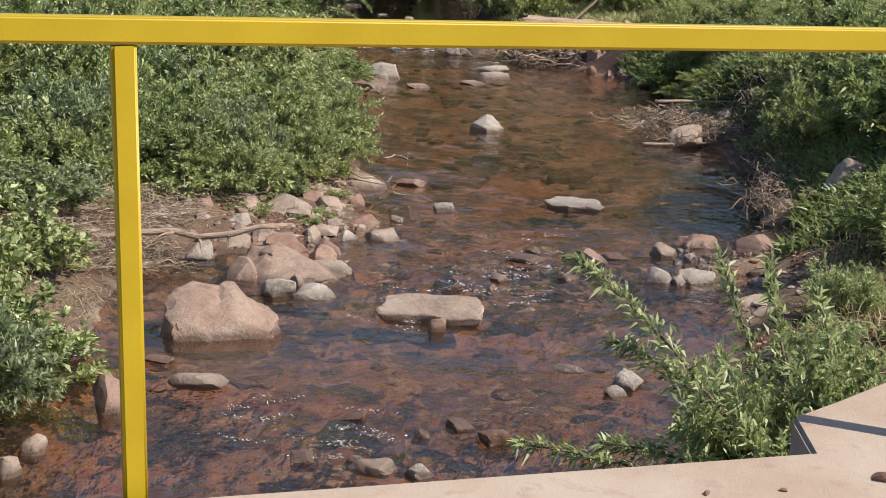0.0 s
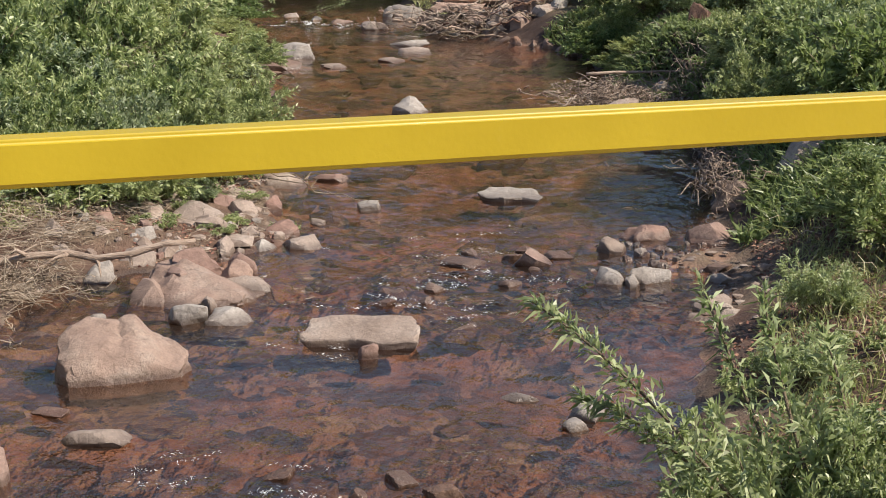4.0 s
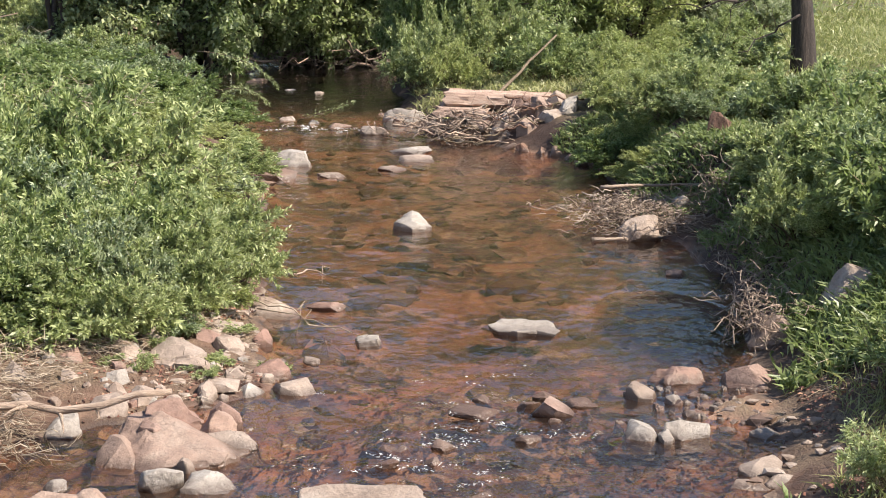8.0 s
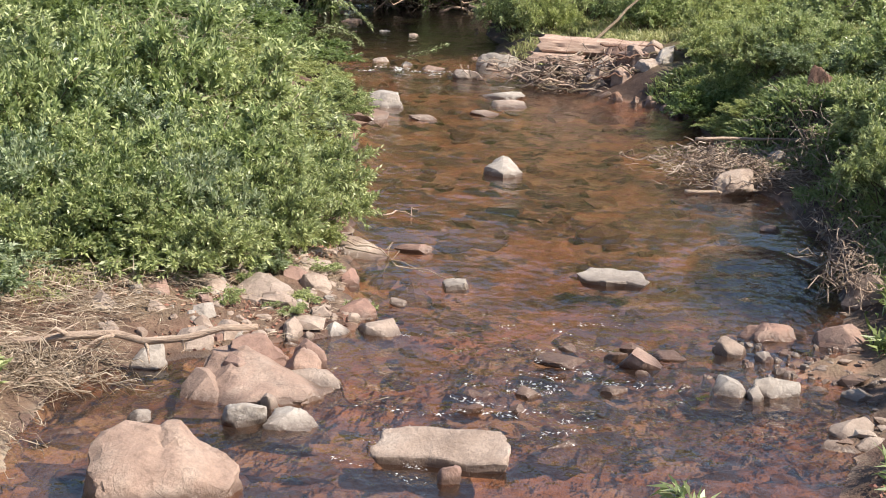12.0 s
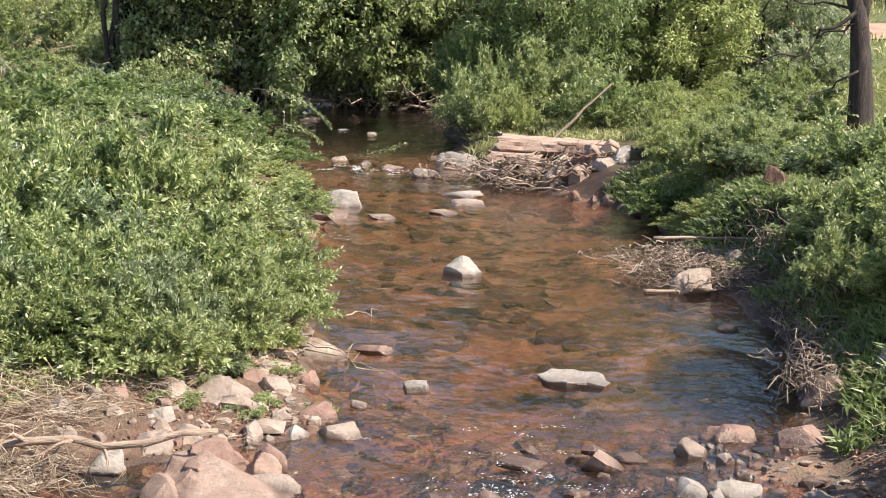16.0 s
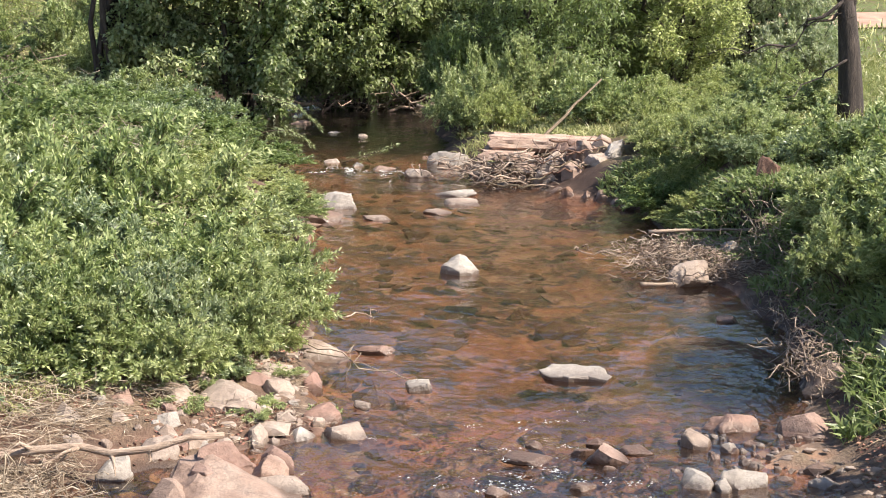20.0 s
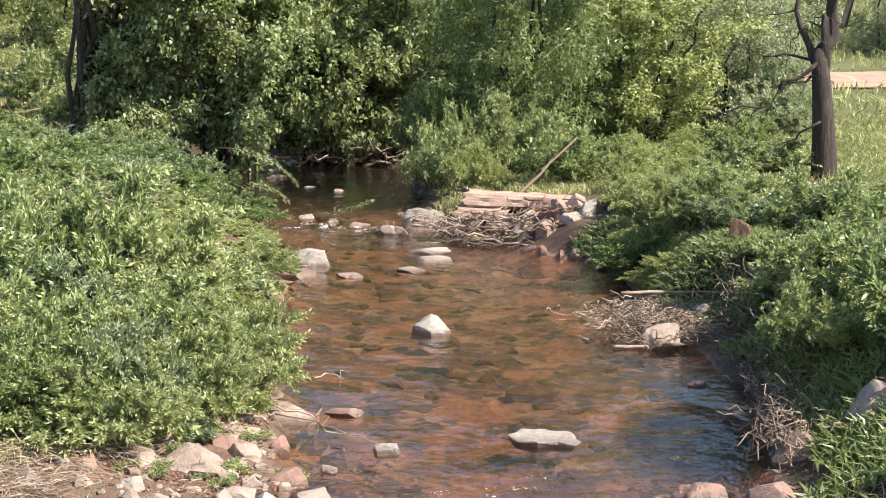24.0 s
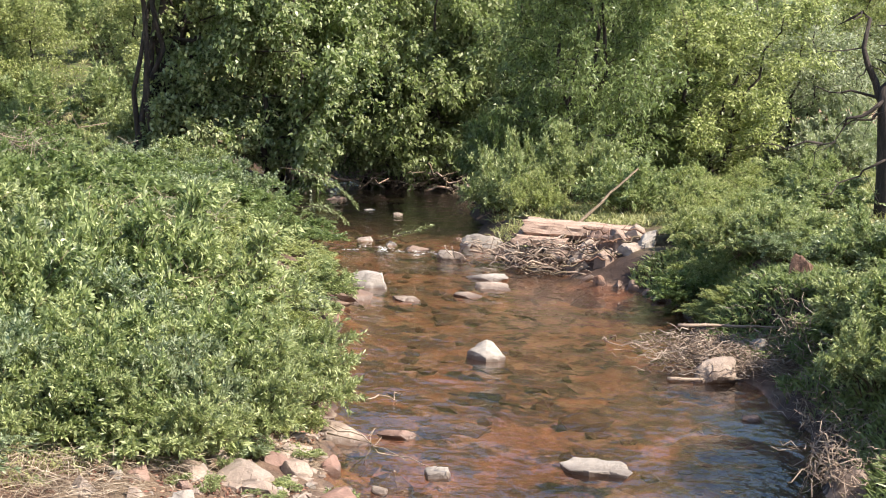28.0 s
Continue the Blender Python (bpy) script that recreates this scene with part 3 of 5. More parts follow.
PALE = "pale tan angular stone standing in the creek"
slab("boulder", "large reddish tan boulder with a saddle top in the creek", -1.25, 6.26, 1.0, 0.52, 0.07, 0.43, PINK, ((-0.5, -0.1), (-0.4, -0.42), (-0.12, -0.5), (0.2, -0.44), (0.42, -0.4), (0.5, -0.1), (0.36, 0.3), (0.1, 0.5), (-0.3, 0.5), (-0.46, 0.3)), 0.0, 0.03, 17, 3, category="boulder", flat=1.0, broken=0.0, steps=0.0, rough=0.03, round_off=0.03, crest=((-0.5, 0.66), (-0.36, 0.94), (-0.2, 1.0), (-0.08, 0.97), (-0.01, 0.84), (0.06, 0.95), (0.14, 0.96), (0.26, 0.66), (0.34, 0.46), (0.42, 0.48), (0.5, 0.3)))
slab("slab_stone", "long flat pale stone slab with crisp edges in the creek", 0.61, 7.06, 1.0, 0.38, 0.06, 0.19, TAN, ((-0.48, -0.46), (-0.1, -0.38), (0.22, -0.5), (0.48, -0.5), (0.5, 0.1), (0.42, 0.5), (0.1, 0.44), (-0.3, 0.48), (-0.5, 0.36)), 0.02, 0.005, -6, 8, -0.05, round_off=0.02, steps=0.0, flat=1.0, rough=0.014, broken=0.0, flare=0.86)
rock("stone", "wet dark red rock under the pale slab", 0.62, 7.0, 0.8, 0.09, WETROCK, 0.32, -6, 208, 0.5)
slab("flat_stone", "pale flat stone with a notched underside in midstream", 2.24, 12.68, 0.76, 0.46, 0.035, 0.11, GREY, ((-0.5, 0.0), (-0.36, -0.3), (-0.1, -0.42), (0.2, -0.28), (0.42, -0.5), (0.5, -0.2), (0.36, 0.36), (0.0, 0.42), (-0.3, 0.4)), 0.0, 0.0, -3, 9, -0.06, flat=1.0, broken=0.0, steps=0.0, rough=0.01, flare=0.8)
slab("boulder", "smooth sloping grey tan boulder at the water's edge", -0.44, 13.5, 0.56, 0.62, 0.08, 0.34, TAN, ((-0.5, -0.2), (-0.2, -0.48), (0.3, -0.46), (0.5, -0.2), (0.22, 0.3), (-0.1, 0.5), (-0.45, 0.4)), -0.06, 0.05, 0, 21, category="boulder")
slab("stone", "rounded grey tan stone at the water's edge", -0.47, 10.22, 0.40, 0.48, 0.09, 0.24, GREY, None, 0.0, 0.05, 10, 15, rough=0.012, round_off=0.025)
slab("stone", "lumpy pale tan stone at the water's edge", -0.05, 10.3, 0.50, 0.42, 0.07, 0.22, TAN, None, -0.03, 0.05, -8, 14, rough=0.03, round_off=0.022)
slab("stone", "thin pale wedge stone pointing downstream", -0.5, 7.72, 0.50, 0.36, 0.05, 0.2, GREY, ((-0.5, -0.4), (-0.1, -0.5), (0.3, -0.42), (0.5, -0.36), (0.2, 0.1), (-0.2, 0.5), (-0.42, 0.3)), -0.1, 0.02, 0, 78)
# the tilted outcrop
OUT = dict(group="slabs of the outcrop", steps=0.04, flat=0.68, rough=0.022)
slab("outcrop_rock", "broad sloping pinkish sandstone face of the cracked outcrop", -0.92, 8.6, 1.2, 1.0, 0.05, 0.46, PINK, ((-0.5, -0.3), (-0.2, -0.5), (0.3, -0.44), (0.5, -0.1), (0.44, 0.4), (0.1, 0.5), (-0.3, 0.4)), 0.03, 0.03, 6, 67, **OUT)
slab("outcrop_rock", "tan sandstone lobe at the foot of the outcrop", -1.3, 8.33, 0.52, 0.56, 0.08, 0.30, PINK, ((-0.5, -0.4), (0.1, -0.5), (0.5, -0.2), (0.4, 0.3), (0.0, 0.5), (-0.4, 0.2)), 0.04, 0.05, 12, 240, **OUT)
slab("outcrop_rock", "small broken sandstone block in a crack of the outcrop", -1.1, 8.62, 0.26, 0.3, 0.24, 0.40, RED, None, 0.0, 0.03, 30, 241, **OUT)
slab("outcrop_rock", "pointed pale sandstone wedge running into the water", -0.44, 8.72, 0.66, 0.46, 0.05, 0.22, TAN, ((-0.5, -0.5), (0.0, -0.44), (0.5, -0.42), (0.2, 0.0), (-0.1, 0.4), (-0.5, 0.5)), -0.14, 0.02, -4, 68, **OUT)
slab("outcrop_rock", "pinkish sandstone shoulder of the outcrop", -0.62, 8.9, 0.44, 0.42, 0.22, 0.38, PINK, None, -0.12, 0.03, 15, 243, **OUT)
slab("outcrop_rock", "upright broken red sandstone block of the outcrop", -0.98, 9.0, 0.5, 0.34, 0.44, 0.50, RED, ((-0.5, -0.3), (-0.1, -0.5), (0.4, -0.4), (0.5, 0.2), (0.1, 0.5), (-0.4, 0.4)), 0.03, 0.02, 14, 168, **OUT)
slab("outcrop_rock", "red sandstone slab behind the outcrop", -0.6, 9.2, 0.36, 0.3, 0.26, 0.32, RED, None, -0.1, 0.02, -10, 69, **OUT)
# the gravel bar
BAR = dict(group="stones of the gravel bar")
slab("stone", "smooth pale block on the gravel bar", 3.14, 10.2, 0.36, 0.34, 0.10, 0.20, TAN, None, 0.0, 0.03, 8, 25, **BAR)
slab("stone", "small pale stone on the gravel bar", 3.4, 10.05, 0.17, 0.2, 0.06, 0.13, GREY, None, 0, 0.02, 0, 26, **BAR)
slab("boulder", "grey boulder with dark streaks on the gravel bar", 3.36, 9.02, 0.50, 0.46, 0.10, 0.24, GREY, None, -0.04, 0.09, 10, 226, rough=0.03, round_off=0.03, category="boulder", **BAR)
slab("boulder", "grey cracked boulder on the gravel bar", 2.93, 8.98, 0.40, 0.40, 0.08, 0.22, GREY, None, 0.04, 0.09, -15, 227, rough=0.03, round_off=0.03, category="boulder", **BAR)
slab("stone", "grey stone wedged between two boulders", 3.13, 8.86, 0.18, 0.26, 0.08, 0.15, GREY, None, 0, 0.05, 0, 229, **BAR)
slab("stone", "red sandstone wedge at the foot of the bank", 3.55, 10.8, 0.54, 0.42, 0.10, 0.25, RED, ((-0.5, 0.0), (-0.2, -0.5), (0.5, -0.3), (0.42, 0.3), (-0.1, 0.5)), 0.08, 0.03, 6, 23, steps=0.03, **BAR)
slab("boulder", "tall tan rock leaning at the foot of the bank", 4.2, 10.62, 0.52, 0.40, 0.14, 0.36, RED, ((-0.5, 0.4), (-0.36, -0.3), (0.1, -0.5), (0.5, -0.46), (0.4, 0.1), (-0.1, 0.5)), -0.24, 0.04, -14, 24, category="boulder", **BAR)
slab("stone", "flat grey stone at the shaded shore", 4.0, 9.02, 0.40, 0.30, 0.05, 0.13, GREY, None, 0.03, 0.02, 10, 230, **BAR)
slab("stone", "pinkish flat rock under willow shoots", 3.74, 8.05, 0.44, 0.44, 0.08, 0.2, TAN, None, 0.05, 0.03, 10, 51, **BAR)
slab("stone", "pale flat rock under willow shoots", 3.86, 7.74, 0.46, 0.40, 0.06, 0.17, TAN, None, 0.03, 0.03, -12, 52, **BAR)
slab("stone", "low pinkish slab half under the shallow edge", 3.6, 7.66, 0.42, 0.3, 0.02, 0.07, TAN, None, 0.02, 0.02, 0, 57, **BAR)
rng = np.random.RandomState(95)
for i in range(64):
    w = 0.05 + 0.11 * rng.rand() ** 2
    x, y = (3.3 + 0.85 * rng.rand(), 9.3 + 1.2 * rng.rand()) if i < 44 else (2.65 + 1.5 * rng.rand(), 8.5 + 2.0 * rng.rand())
    slab("stone", ("small pinkish angular stone of the gravel bar", "small grey angular stone of the gravel bar", "small tan angular stone of the gravel bar")[i % 3], x, y, w * 1.25, w, 0.12 * w, 0.5 * w, (RED, GREY, TAN)[i % 3], None, rng.normal() * 0.02, 0.15 * w, rng.uniform(0, 360), 300 + i, -0.03 - 0.3 * w, flare=1.3, rough=0.05 * w, round_off=0.12 * w, **BAR)
# stones of the western bank
for i, (x, y, w, d, f, b, mat, turn) in enumerate(((-1.92, 8.98, 0.42, 0.44, 0.16, 0.34, GREY, 0), (-1.62, 9.46, 0.42, 0.40, 0.16, 0.34, TAN, 10), (-2.3, 9.35, 0.36, 0.3, 0.16, 0.3, TAN, 30), (-1.36, 9.7, 0.3, 0.34, 0.14, 0.36, TAN, -15), (-1.62, 10.0, 0.26, 0.3, 0.2, 0.34, GREY, 0),
                                                   (-1.22, 10.9, 0.62, 0.85, 0.20, 0.42, TAN, 8), (-1.66, 10.7, 0.4, 0.5, 0.2, 0.36, TAN, -10), (-0.82, 10.05, 0.26, 0.42, 0.14, 0.36, TAN, 12), (-0.76, 11.55, 0.34, 0.5, 0.18, 0.42, TAN, 25), (-0.34, 10.85, 0.50, 0.46, 0.08, 0.26, RED, -8), (-0.62, 10.55, 0.3, 0.3, 0.12, 0.26, TAN, 0),
                                                   (-1.0, 11.7, 0.4, 0.4, 0.28, 0.42, RED, 0), (-0.5, 12.1, 0.36, 0.4, 0.14, 0.32, RED, 20), (-0.4, 12.75, 0.3, 0.36, 0.12, 0.3, TAN, -20), (-1.5, 11.5, 0.42, 0.4, 0.28, 0.4, TAN, 40), (-0.3, 11.4, 0.3, 0.26, 0.06, 0.18, TAN, 0), (0.06, 10.95, 0.16, 0.16, 0.04, 0.1, GREY, 0),
                                                   (-2.5, 9.9, 0.32, 0.3, 0.24, 0.36, TAN, 0), (-2.1, 10.3, 0.3, 0.3, 0.26, 0.36, RED, 0), (-0.9, 12.3, 0.36, 0.3, 0.3, 0.42, TAN, 0), (-2.35, 3.6, 0.3, 0.3, 0.06, 0.14, TAN, 0), (-2.45, 6.2, 0.32, 0.3, 0.06, 0.14, GREY, 0), (-2.2, 7.4, 0.26, 0.22, 0.05, 0.11, RED, 0), (-1.95, 6.55, 0.34, 0.3, 0.06, 0.13, TAN, 10))):
    slab("stone", ("pale tan slab of broken stone on the bank", "pinkish flat sandstone lying on the stony bank", "weathered flat stone on the stony bank")[i % 3], x, y, w, d, float(land(x, y)) + 0.03, float(land(x, y)) + 0.03 + 0.75 * (b - f), mat, None, 0.04 * (-1) ** i, 0.02, turn, 700 + i, -0.05, flat=1.0, group="stones on the bank", steps=0.02)
rng = np.random.RandomState(96)
for i in range(70):
    x, y, w = rng.uniform(-2.6, -0.25), rng.uniform(8.9, 12.8), rng.uniform(0.06, 0.17)
    z = float(land(x, y))
    if z > -0.08:
        slab("stone", ("small tan stone on the stony bank", "small pinkish stone on the stony bank")[i % 2], x, y, w * 1.2, w, z + 0.2 * w, z + 0.5 * w, (TAN, RED, GREY)[i % 3], None, 0, 0.1 * w, rng.uniform(0, 360), 800 + i, z - 0.05, flat=1.0, group="stones on the bank", rough=0.04 * w, round_off=0.12 * w)
rock("stone", "small reddish stone leaning on the pale slab", 0.67, 6.58, 0.17, 0.14, RED, seed=5)
slab("stone", "grey pointed stone with a bright sunny face in midstream", 1.13, 18.85, 0.54, 0.50, 0.04, 0.26, GREY, ((-0.5, 0.1), (-0.3, -0.2), (0.0, -0.5), (0.3, -0.3), (0.5, 0.0), (0.2, 0.4), (-0.2, 0.45)), 0.0, 0.02, 0, 4, flat=1.0, broken=0.0, steps=0.0, crest=((-0.5, 0.25), (-0.16, 0.8), (0.0, 1.0), (0.14, 0.85), (0.5, 0.15)))
rock("flat_stone", "small flat reddish stone lying in shallow water", 0.10, 13.67, 0.44, 0.12, RED, 0.25, -5, 11)
rock("stone", PALE, 0.60, 12.05, 0.28, 0.12, GREY, seed=12)
rock("stone", PALE, 0.05, 11.35, 0.17, 0.08, TAN, seed=13)
rock("stone", "sharp red sandstone wedge in the riffle", 2.25, 9.5, 0.42, 0.2, RED, 0.34, -10, 18, 0.9, level=4, cuts=((0.6, 0.8, 0.1), (-0.7, 0.7, 0.3)))
rock("stone", "wet dark red stone barely above the riffle", 1.58, 9.5, 0.5, 0.07, WETROCK, 0.45, 0, 19, 0.4)
rock("stone", "wet dark red stone barely above the riffle", 2.54, 9.84, 0.33, 0.07, WETROCK, 0.3, 0, 20, 0.5)
rock("stone", "wet dark brown stone in the riffle", 1.27, 8.57, 0.23, 0.11, WETROCK, 0.25, 0, 22, 0.6)
rock("stone", "tiny reddish stone by the undercut bank", 4.40, 15.6, 0.30, 0.1, RED, 0.2, 0, 53)
rock("boulder", "white weathered boulder caught in driftwood", 4.24, 17.9, 0.58, 0.42, TAN, 0.5, 25, 254, 0.5, level=4, category="boulder")
rock("boulder", "grey shaded boulder beside the driftwood", 5.1, 19.2, 0.55, 0.4, GREY, 0.5, 0, 55, 0.6, category="boulder", z=0.12)
rock("boulder", "pale pointed boulder under the willow edge", -0.95, 25.2, 0.70, 0.36, GREY, 0.6, 10, 256, 0.6, category="boulder")
rock("flat_stone", "flat pale stone in calm water", -0.22, 23.9, 0.52, 0.12, TAN, 0.4, 0, 57, 0.5)
rock("flat_stone", "flat grey stone below the small rapid", 1.20, 27.1, 0.84, 0.22, GREY, 0.7, 0, 58, 0.6)
rock("flat_stone", "flat pale stone below the small rapid", 1.30, 25.9, 0.68, 0.18, TAN, 0.5, 0, 59, 0.5)
rock("flat_stone", "flat pale stone in calm water", 0.84, 24.7, 0.52, 0.13, TAN, 0.4, 0, 60, 0.5)
rock("stone", "rounded pale stone at the small rapid", 0.46, 29.9, 0.68, 0.26, TAN, 0.5, 0, 61, 0.4)
rock("stone", "pale stone at the small rapid", -1.42, 31.7, 0.46, 0.24, TAN, 0.4, 0, 62, 0.5)
rock("stone", "wet stone at the small rapid", -0.3, 30.9, 0.6, 0.2, WETROCK, 0.4, 0, 63, 0.5)
rock("stone", "wet stone at the small rapid", -0.9, 31.2, 0.4, 0.22, GREY, 0.4, 0, 64, 0.5)
rock("boulder", "large pale boulder beside the log jam", 1.15, 31.6, 1.05, 0.5, GREY, 0.8, 0, 65, 0.6, category="boulder")
rock("stone", PALE, -0.92, 7.6, 0.36, 0.21, GREY, 0.34, 0, 277, 0.3, level=4)
rock("stone", PALE, -0.76, 8.0, 0.16, 0.14, TAN, 0.15, 0, 79, 0.4)
rock("stone", "small pale stone in still brown water", -1.71, 7.6, 0.19, 0.09, GREY, 0.17, 0, 80, 0.5)
rock("flat_stone", "curved pale stone lying in shallow water", -1.19, 4.65, 0.50, 0.12, TAN, 0.22, -12, 81, 0.5, level=4)
rock("flat_stone", "thin reddish stone lying in shallow water", -1.63, 5.25, 0.28, 0.05, RED, 0.2, 0, 82)
rock("stone", "round grey stone near the willow shoots", 2.29, 5.1, 0.28, 0.16, GREY, 0.25, 0, 83, 0.4, level=4)
rock("stone", "small grey stone near the willow shoots", 2.18, 4.9, 0.2, 0.09, GREY, 0.18, 0, 84, 0.5)
rock("flat_stone", "thin white stone flake in the current", 1.83, 5.55, 0.29, 0.05, GREY, 0.12, -14, 85, 0.6)
rock("stone", "dark wet stone with a white patch in the current", 1.20, 3.62, 0.29, 0.13, WETROCK, 0.25, 0, 86, 0.7)
rock("stone", PALE, 0.32, 2.9, 0.36, 0.1, TAN, 0.25, 10, 87, 0.8)
rock("stone", PALE, 0.66, 2.85, 0.22, 0.12, GREY, 0.2, -20, 88, 0.8)
rock("stone", "tan stone by the shaded shore", -2.07, 2.95, 0.2, 0.16, TAN, 0.2, 0, 89, 0.5)
rock("stone", "tan stone by the shaded shore", -2.12, 2.5, 0.2, 0.17, TAN, 0.2, 0, 90, 0.5)
rock("stone", "tall reddish stone by the leafy shore", -1.75, 3.9, 0.26, 0.32, RED, 0.24, 0, 91, 0.8)
rock("stone", "flat grey stone by the leafy shore", -2.37, 5.2, 0.38, 0.12, GREY, 0.3, 0, 92, 0.6)

# ---- plants ----


def shrub(name, seed, stems, twigs, leaves, length, width, material, label, spread=1.0, droop=0.1, group="creekside shrubs", bare=0.35):
    """A bush about 1 m in radius and height: arching stems, twigs and leaves set along the twigs."""
    rng = np.random.RandomState(seed)
    root = new(name)
    tubes = Tubes()
    pos, way = [], []
    for _ in range(stems):
        az, reach = rng.uniform(0, 6.283), math.sqrt(rng.uniform(0.02, 1)) * spread
        h = (1.05 - 0.55 * (reach / spread) ** 2) * rng.uniform(0.45, 1.0) * (1.45 if rng.rand() < 0.16 else 1.0)
        a = np.array((rng.normal() * 0.12, rng.normal() * 0.12, -0.15))
        b = np.array((math.cos(az) * reach, math.sin(az) * reach, h))
        c = a * 0.4 + b * 0.6 + (0, 0, 0.22 * reach)
        t = np.linspace(0, 1, 7)[:, None]
        line = (1 - t) ** 2 * a + 2 * t * (1 - t) * c + t * t * b
        tubes.add(line, 0.012, 0.003, 4)
        for _ in range(twigs):
            s = rng.uniform(bare, 1.0)
            p = (1 - s) ** 2 * a + 2 * s * (1 - s) * c + s * s * b
            d = unit(2 * (1 - s) * (c - a) + 2 * s * (b - c)) * 0.7 + unit(rng.normal(size=3)) * 0.9
            d = unit(d + (0, 0, 0.25))
            ln = rng.uniform(0.10, 0.30)
            q = p + d * ln
            if rng.rand() < 0.3:
                tubes.add((p, q), 0.0035, 0.0015, 3)
            u = rng.uniform(0.05, 1.0, leaves)[:, None]
            pos.append(p + (q - p) * u + rng.normal(size=(leaves, 3)) * 0.008)
            way.append(unit(d + unit(rng.normal(size=(leaves, 3))) * 0.9 + (0, 0, 0.1)))
    tubes.make("wood", TWIG, root, "thin brown woody stems")
    quads_object("foliage", leaf_quads(rng, np.concatenate(pos), np.concatenate(way), length, width, droop), material, root)
    return tagged(root, label, "bush", group)


def place(ob, x, y, size, tall, turn, sink=0.0, z=None):
    ground_z = float(land(x, y)) if z is None else z
    m = pose(x, y, ground_z - sink, 0, 0, turn) @ Matrix.Diagonal((size, size, tall, 1))
    return m


def spread_out(makers, spots):
    """Puts the first bush of each kind at its first spot and copies at the others."""
    used = set()
    for k, x, y, size, tall, turn in spots:
        k = k.upper() if size < 0.62 else k
        ob = makers[k]
        m = place(ob, x, y, size, tall, turn)
        if k in used:
            copy_thing(ob, m)
        else:
            ob.matrix_world = m
            used.add(k)


def clump(name, label, category, pos, way, length, width, material, seed, group="", curl=0.3):
    ob = quads_object(name, leaf_quads(np.random.RandomState(seed), pos, unit(way), length, width, curl), material)
    return tagged(ob, label, category, group, kind="stuff")


kinds = {
    "w": shrub("willow_bush", 1, 36, 19, 27, 0.078, 0.024, WILLOW, "dense green willow bush with narrow leaves on the creek bank"),
    "v": shrub("willow_bush", 2, 36, 18, 26, 0.085, 0.027, BLUISH, "dense blue-green willow bush with narrow leaves on the creek bank"),
    "b": shrub("leafy_bush", 3, 36, 14, 20, 0.10, 0.04, DEEP, "dark green leafy bush hanging over the bank"),
    "y": shrub("leafy_bush", 4, 36, 18, 27, 0.07, 0.021, BRIGHT, "bright yellow-green young bush in full sun"),
    "h": shrub("herb_clump", 5, 40, 7, 11, 0.14, 0.065, WILLOW, "low green broad-leaved herb clump on the bank", 1.0, 0.2, "herbs on the bank"),
    "n": shrub("near_willow", 13, 30, 14, 19, 0.115, 0.027, YOUNG, "leafy young willow with long narrow leaves beside the bridge", 1.0, 0.2),
    "s": shrub("silver_bush", 6, 40, 12, 20, 0.11, 0.03, SILVER, "pale silvery green shrub on the far bank"),
}
kinds.update({
    "W": shrub("young_willow", 7, 16, 9, 13, 0.21, 0.05, WILLOW, "small green young willow on the creek bank", 1.0, 0.25, "small bank plants"),
    "V": shrub("young_willow", 8, 16, 9, 13, 0.19, 0.055, BLUISH, "small blue-green young willow on the creek bank", 1.0, 0.25, "small bank plants"),
    "B": shrub("low_bush", 9, 15, 9, 12, 0.21, 0.085, DEEP, "small dark green bush on the shaded bank", 1.0, 0.25, "small bank plants"),
    "Y": shrub("low_bush", 10, 15, 9, 13, 0.18, 0.055, BRIGHT, "small yellow-green bush on the sunny bank", 1.0, 0.25, "small bank plants"),
    "H": shrub("small_herb", 12, 18, 6, 8, 0.22, 0.10, WILLOW, "small broad-leaved herb on the bank", 1.0, 0.2, "small bank plants"),
})
rng = np.random.RandomState(11)
spots = []
# the big thicket on the western bank
for y in np.arange(12.4, 35, 1.1):
    xl = float(shore(y)[0])
    for k, off in enumerate(np.arange(0.45, 9.5, 1.2)):
        if y < 15.4 and off < 0.9:
            continue
        if y > 27 and off > 4.5 and rng.rand() < 0.35:
            continue
        s = rng.uniform(0.65, 1.3)
        s *= 0.75 if k == 0 else 1.0
        edge = 0.62 if k == 0 else 0.85 if k == 1 else 1.0
        patch = float(wave((xl - off) * 0.55, y * 0.55)) + rng.normal() * 0.15
        spots.append(("y" if patch > 0.3 else "b" if patch < -0.42 else "wwyv"[rng.randint(4)], xl - off + rng.normal() * 0.2, y + rng.normal() * 0.25, s * (0.8 + 0.2 * edge), edge * s * rng.uniform(0.8, 1.3) * float(np.interp(y, (12, 18, 26, 34), (1.0, 1.0, 0.72, 0.62))), rng.uniform(0, 360)))
for y in np.arange(15.4, 33, 0.8):
    if 13.3 < y < 15.2:
        continue
    spots.append(("yw"[rng.randint(2)], float(shore(y)[0]) - rng.uniform(-0.1, 0.35), y, rng.uniform(0.35, 0.6), rng.uniform(0.35, 0.75), rng.uniform(0, 360)))
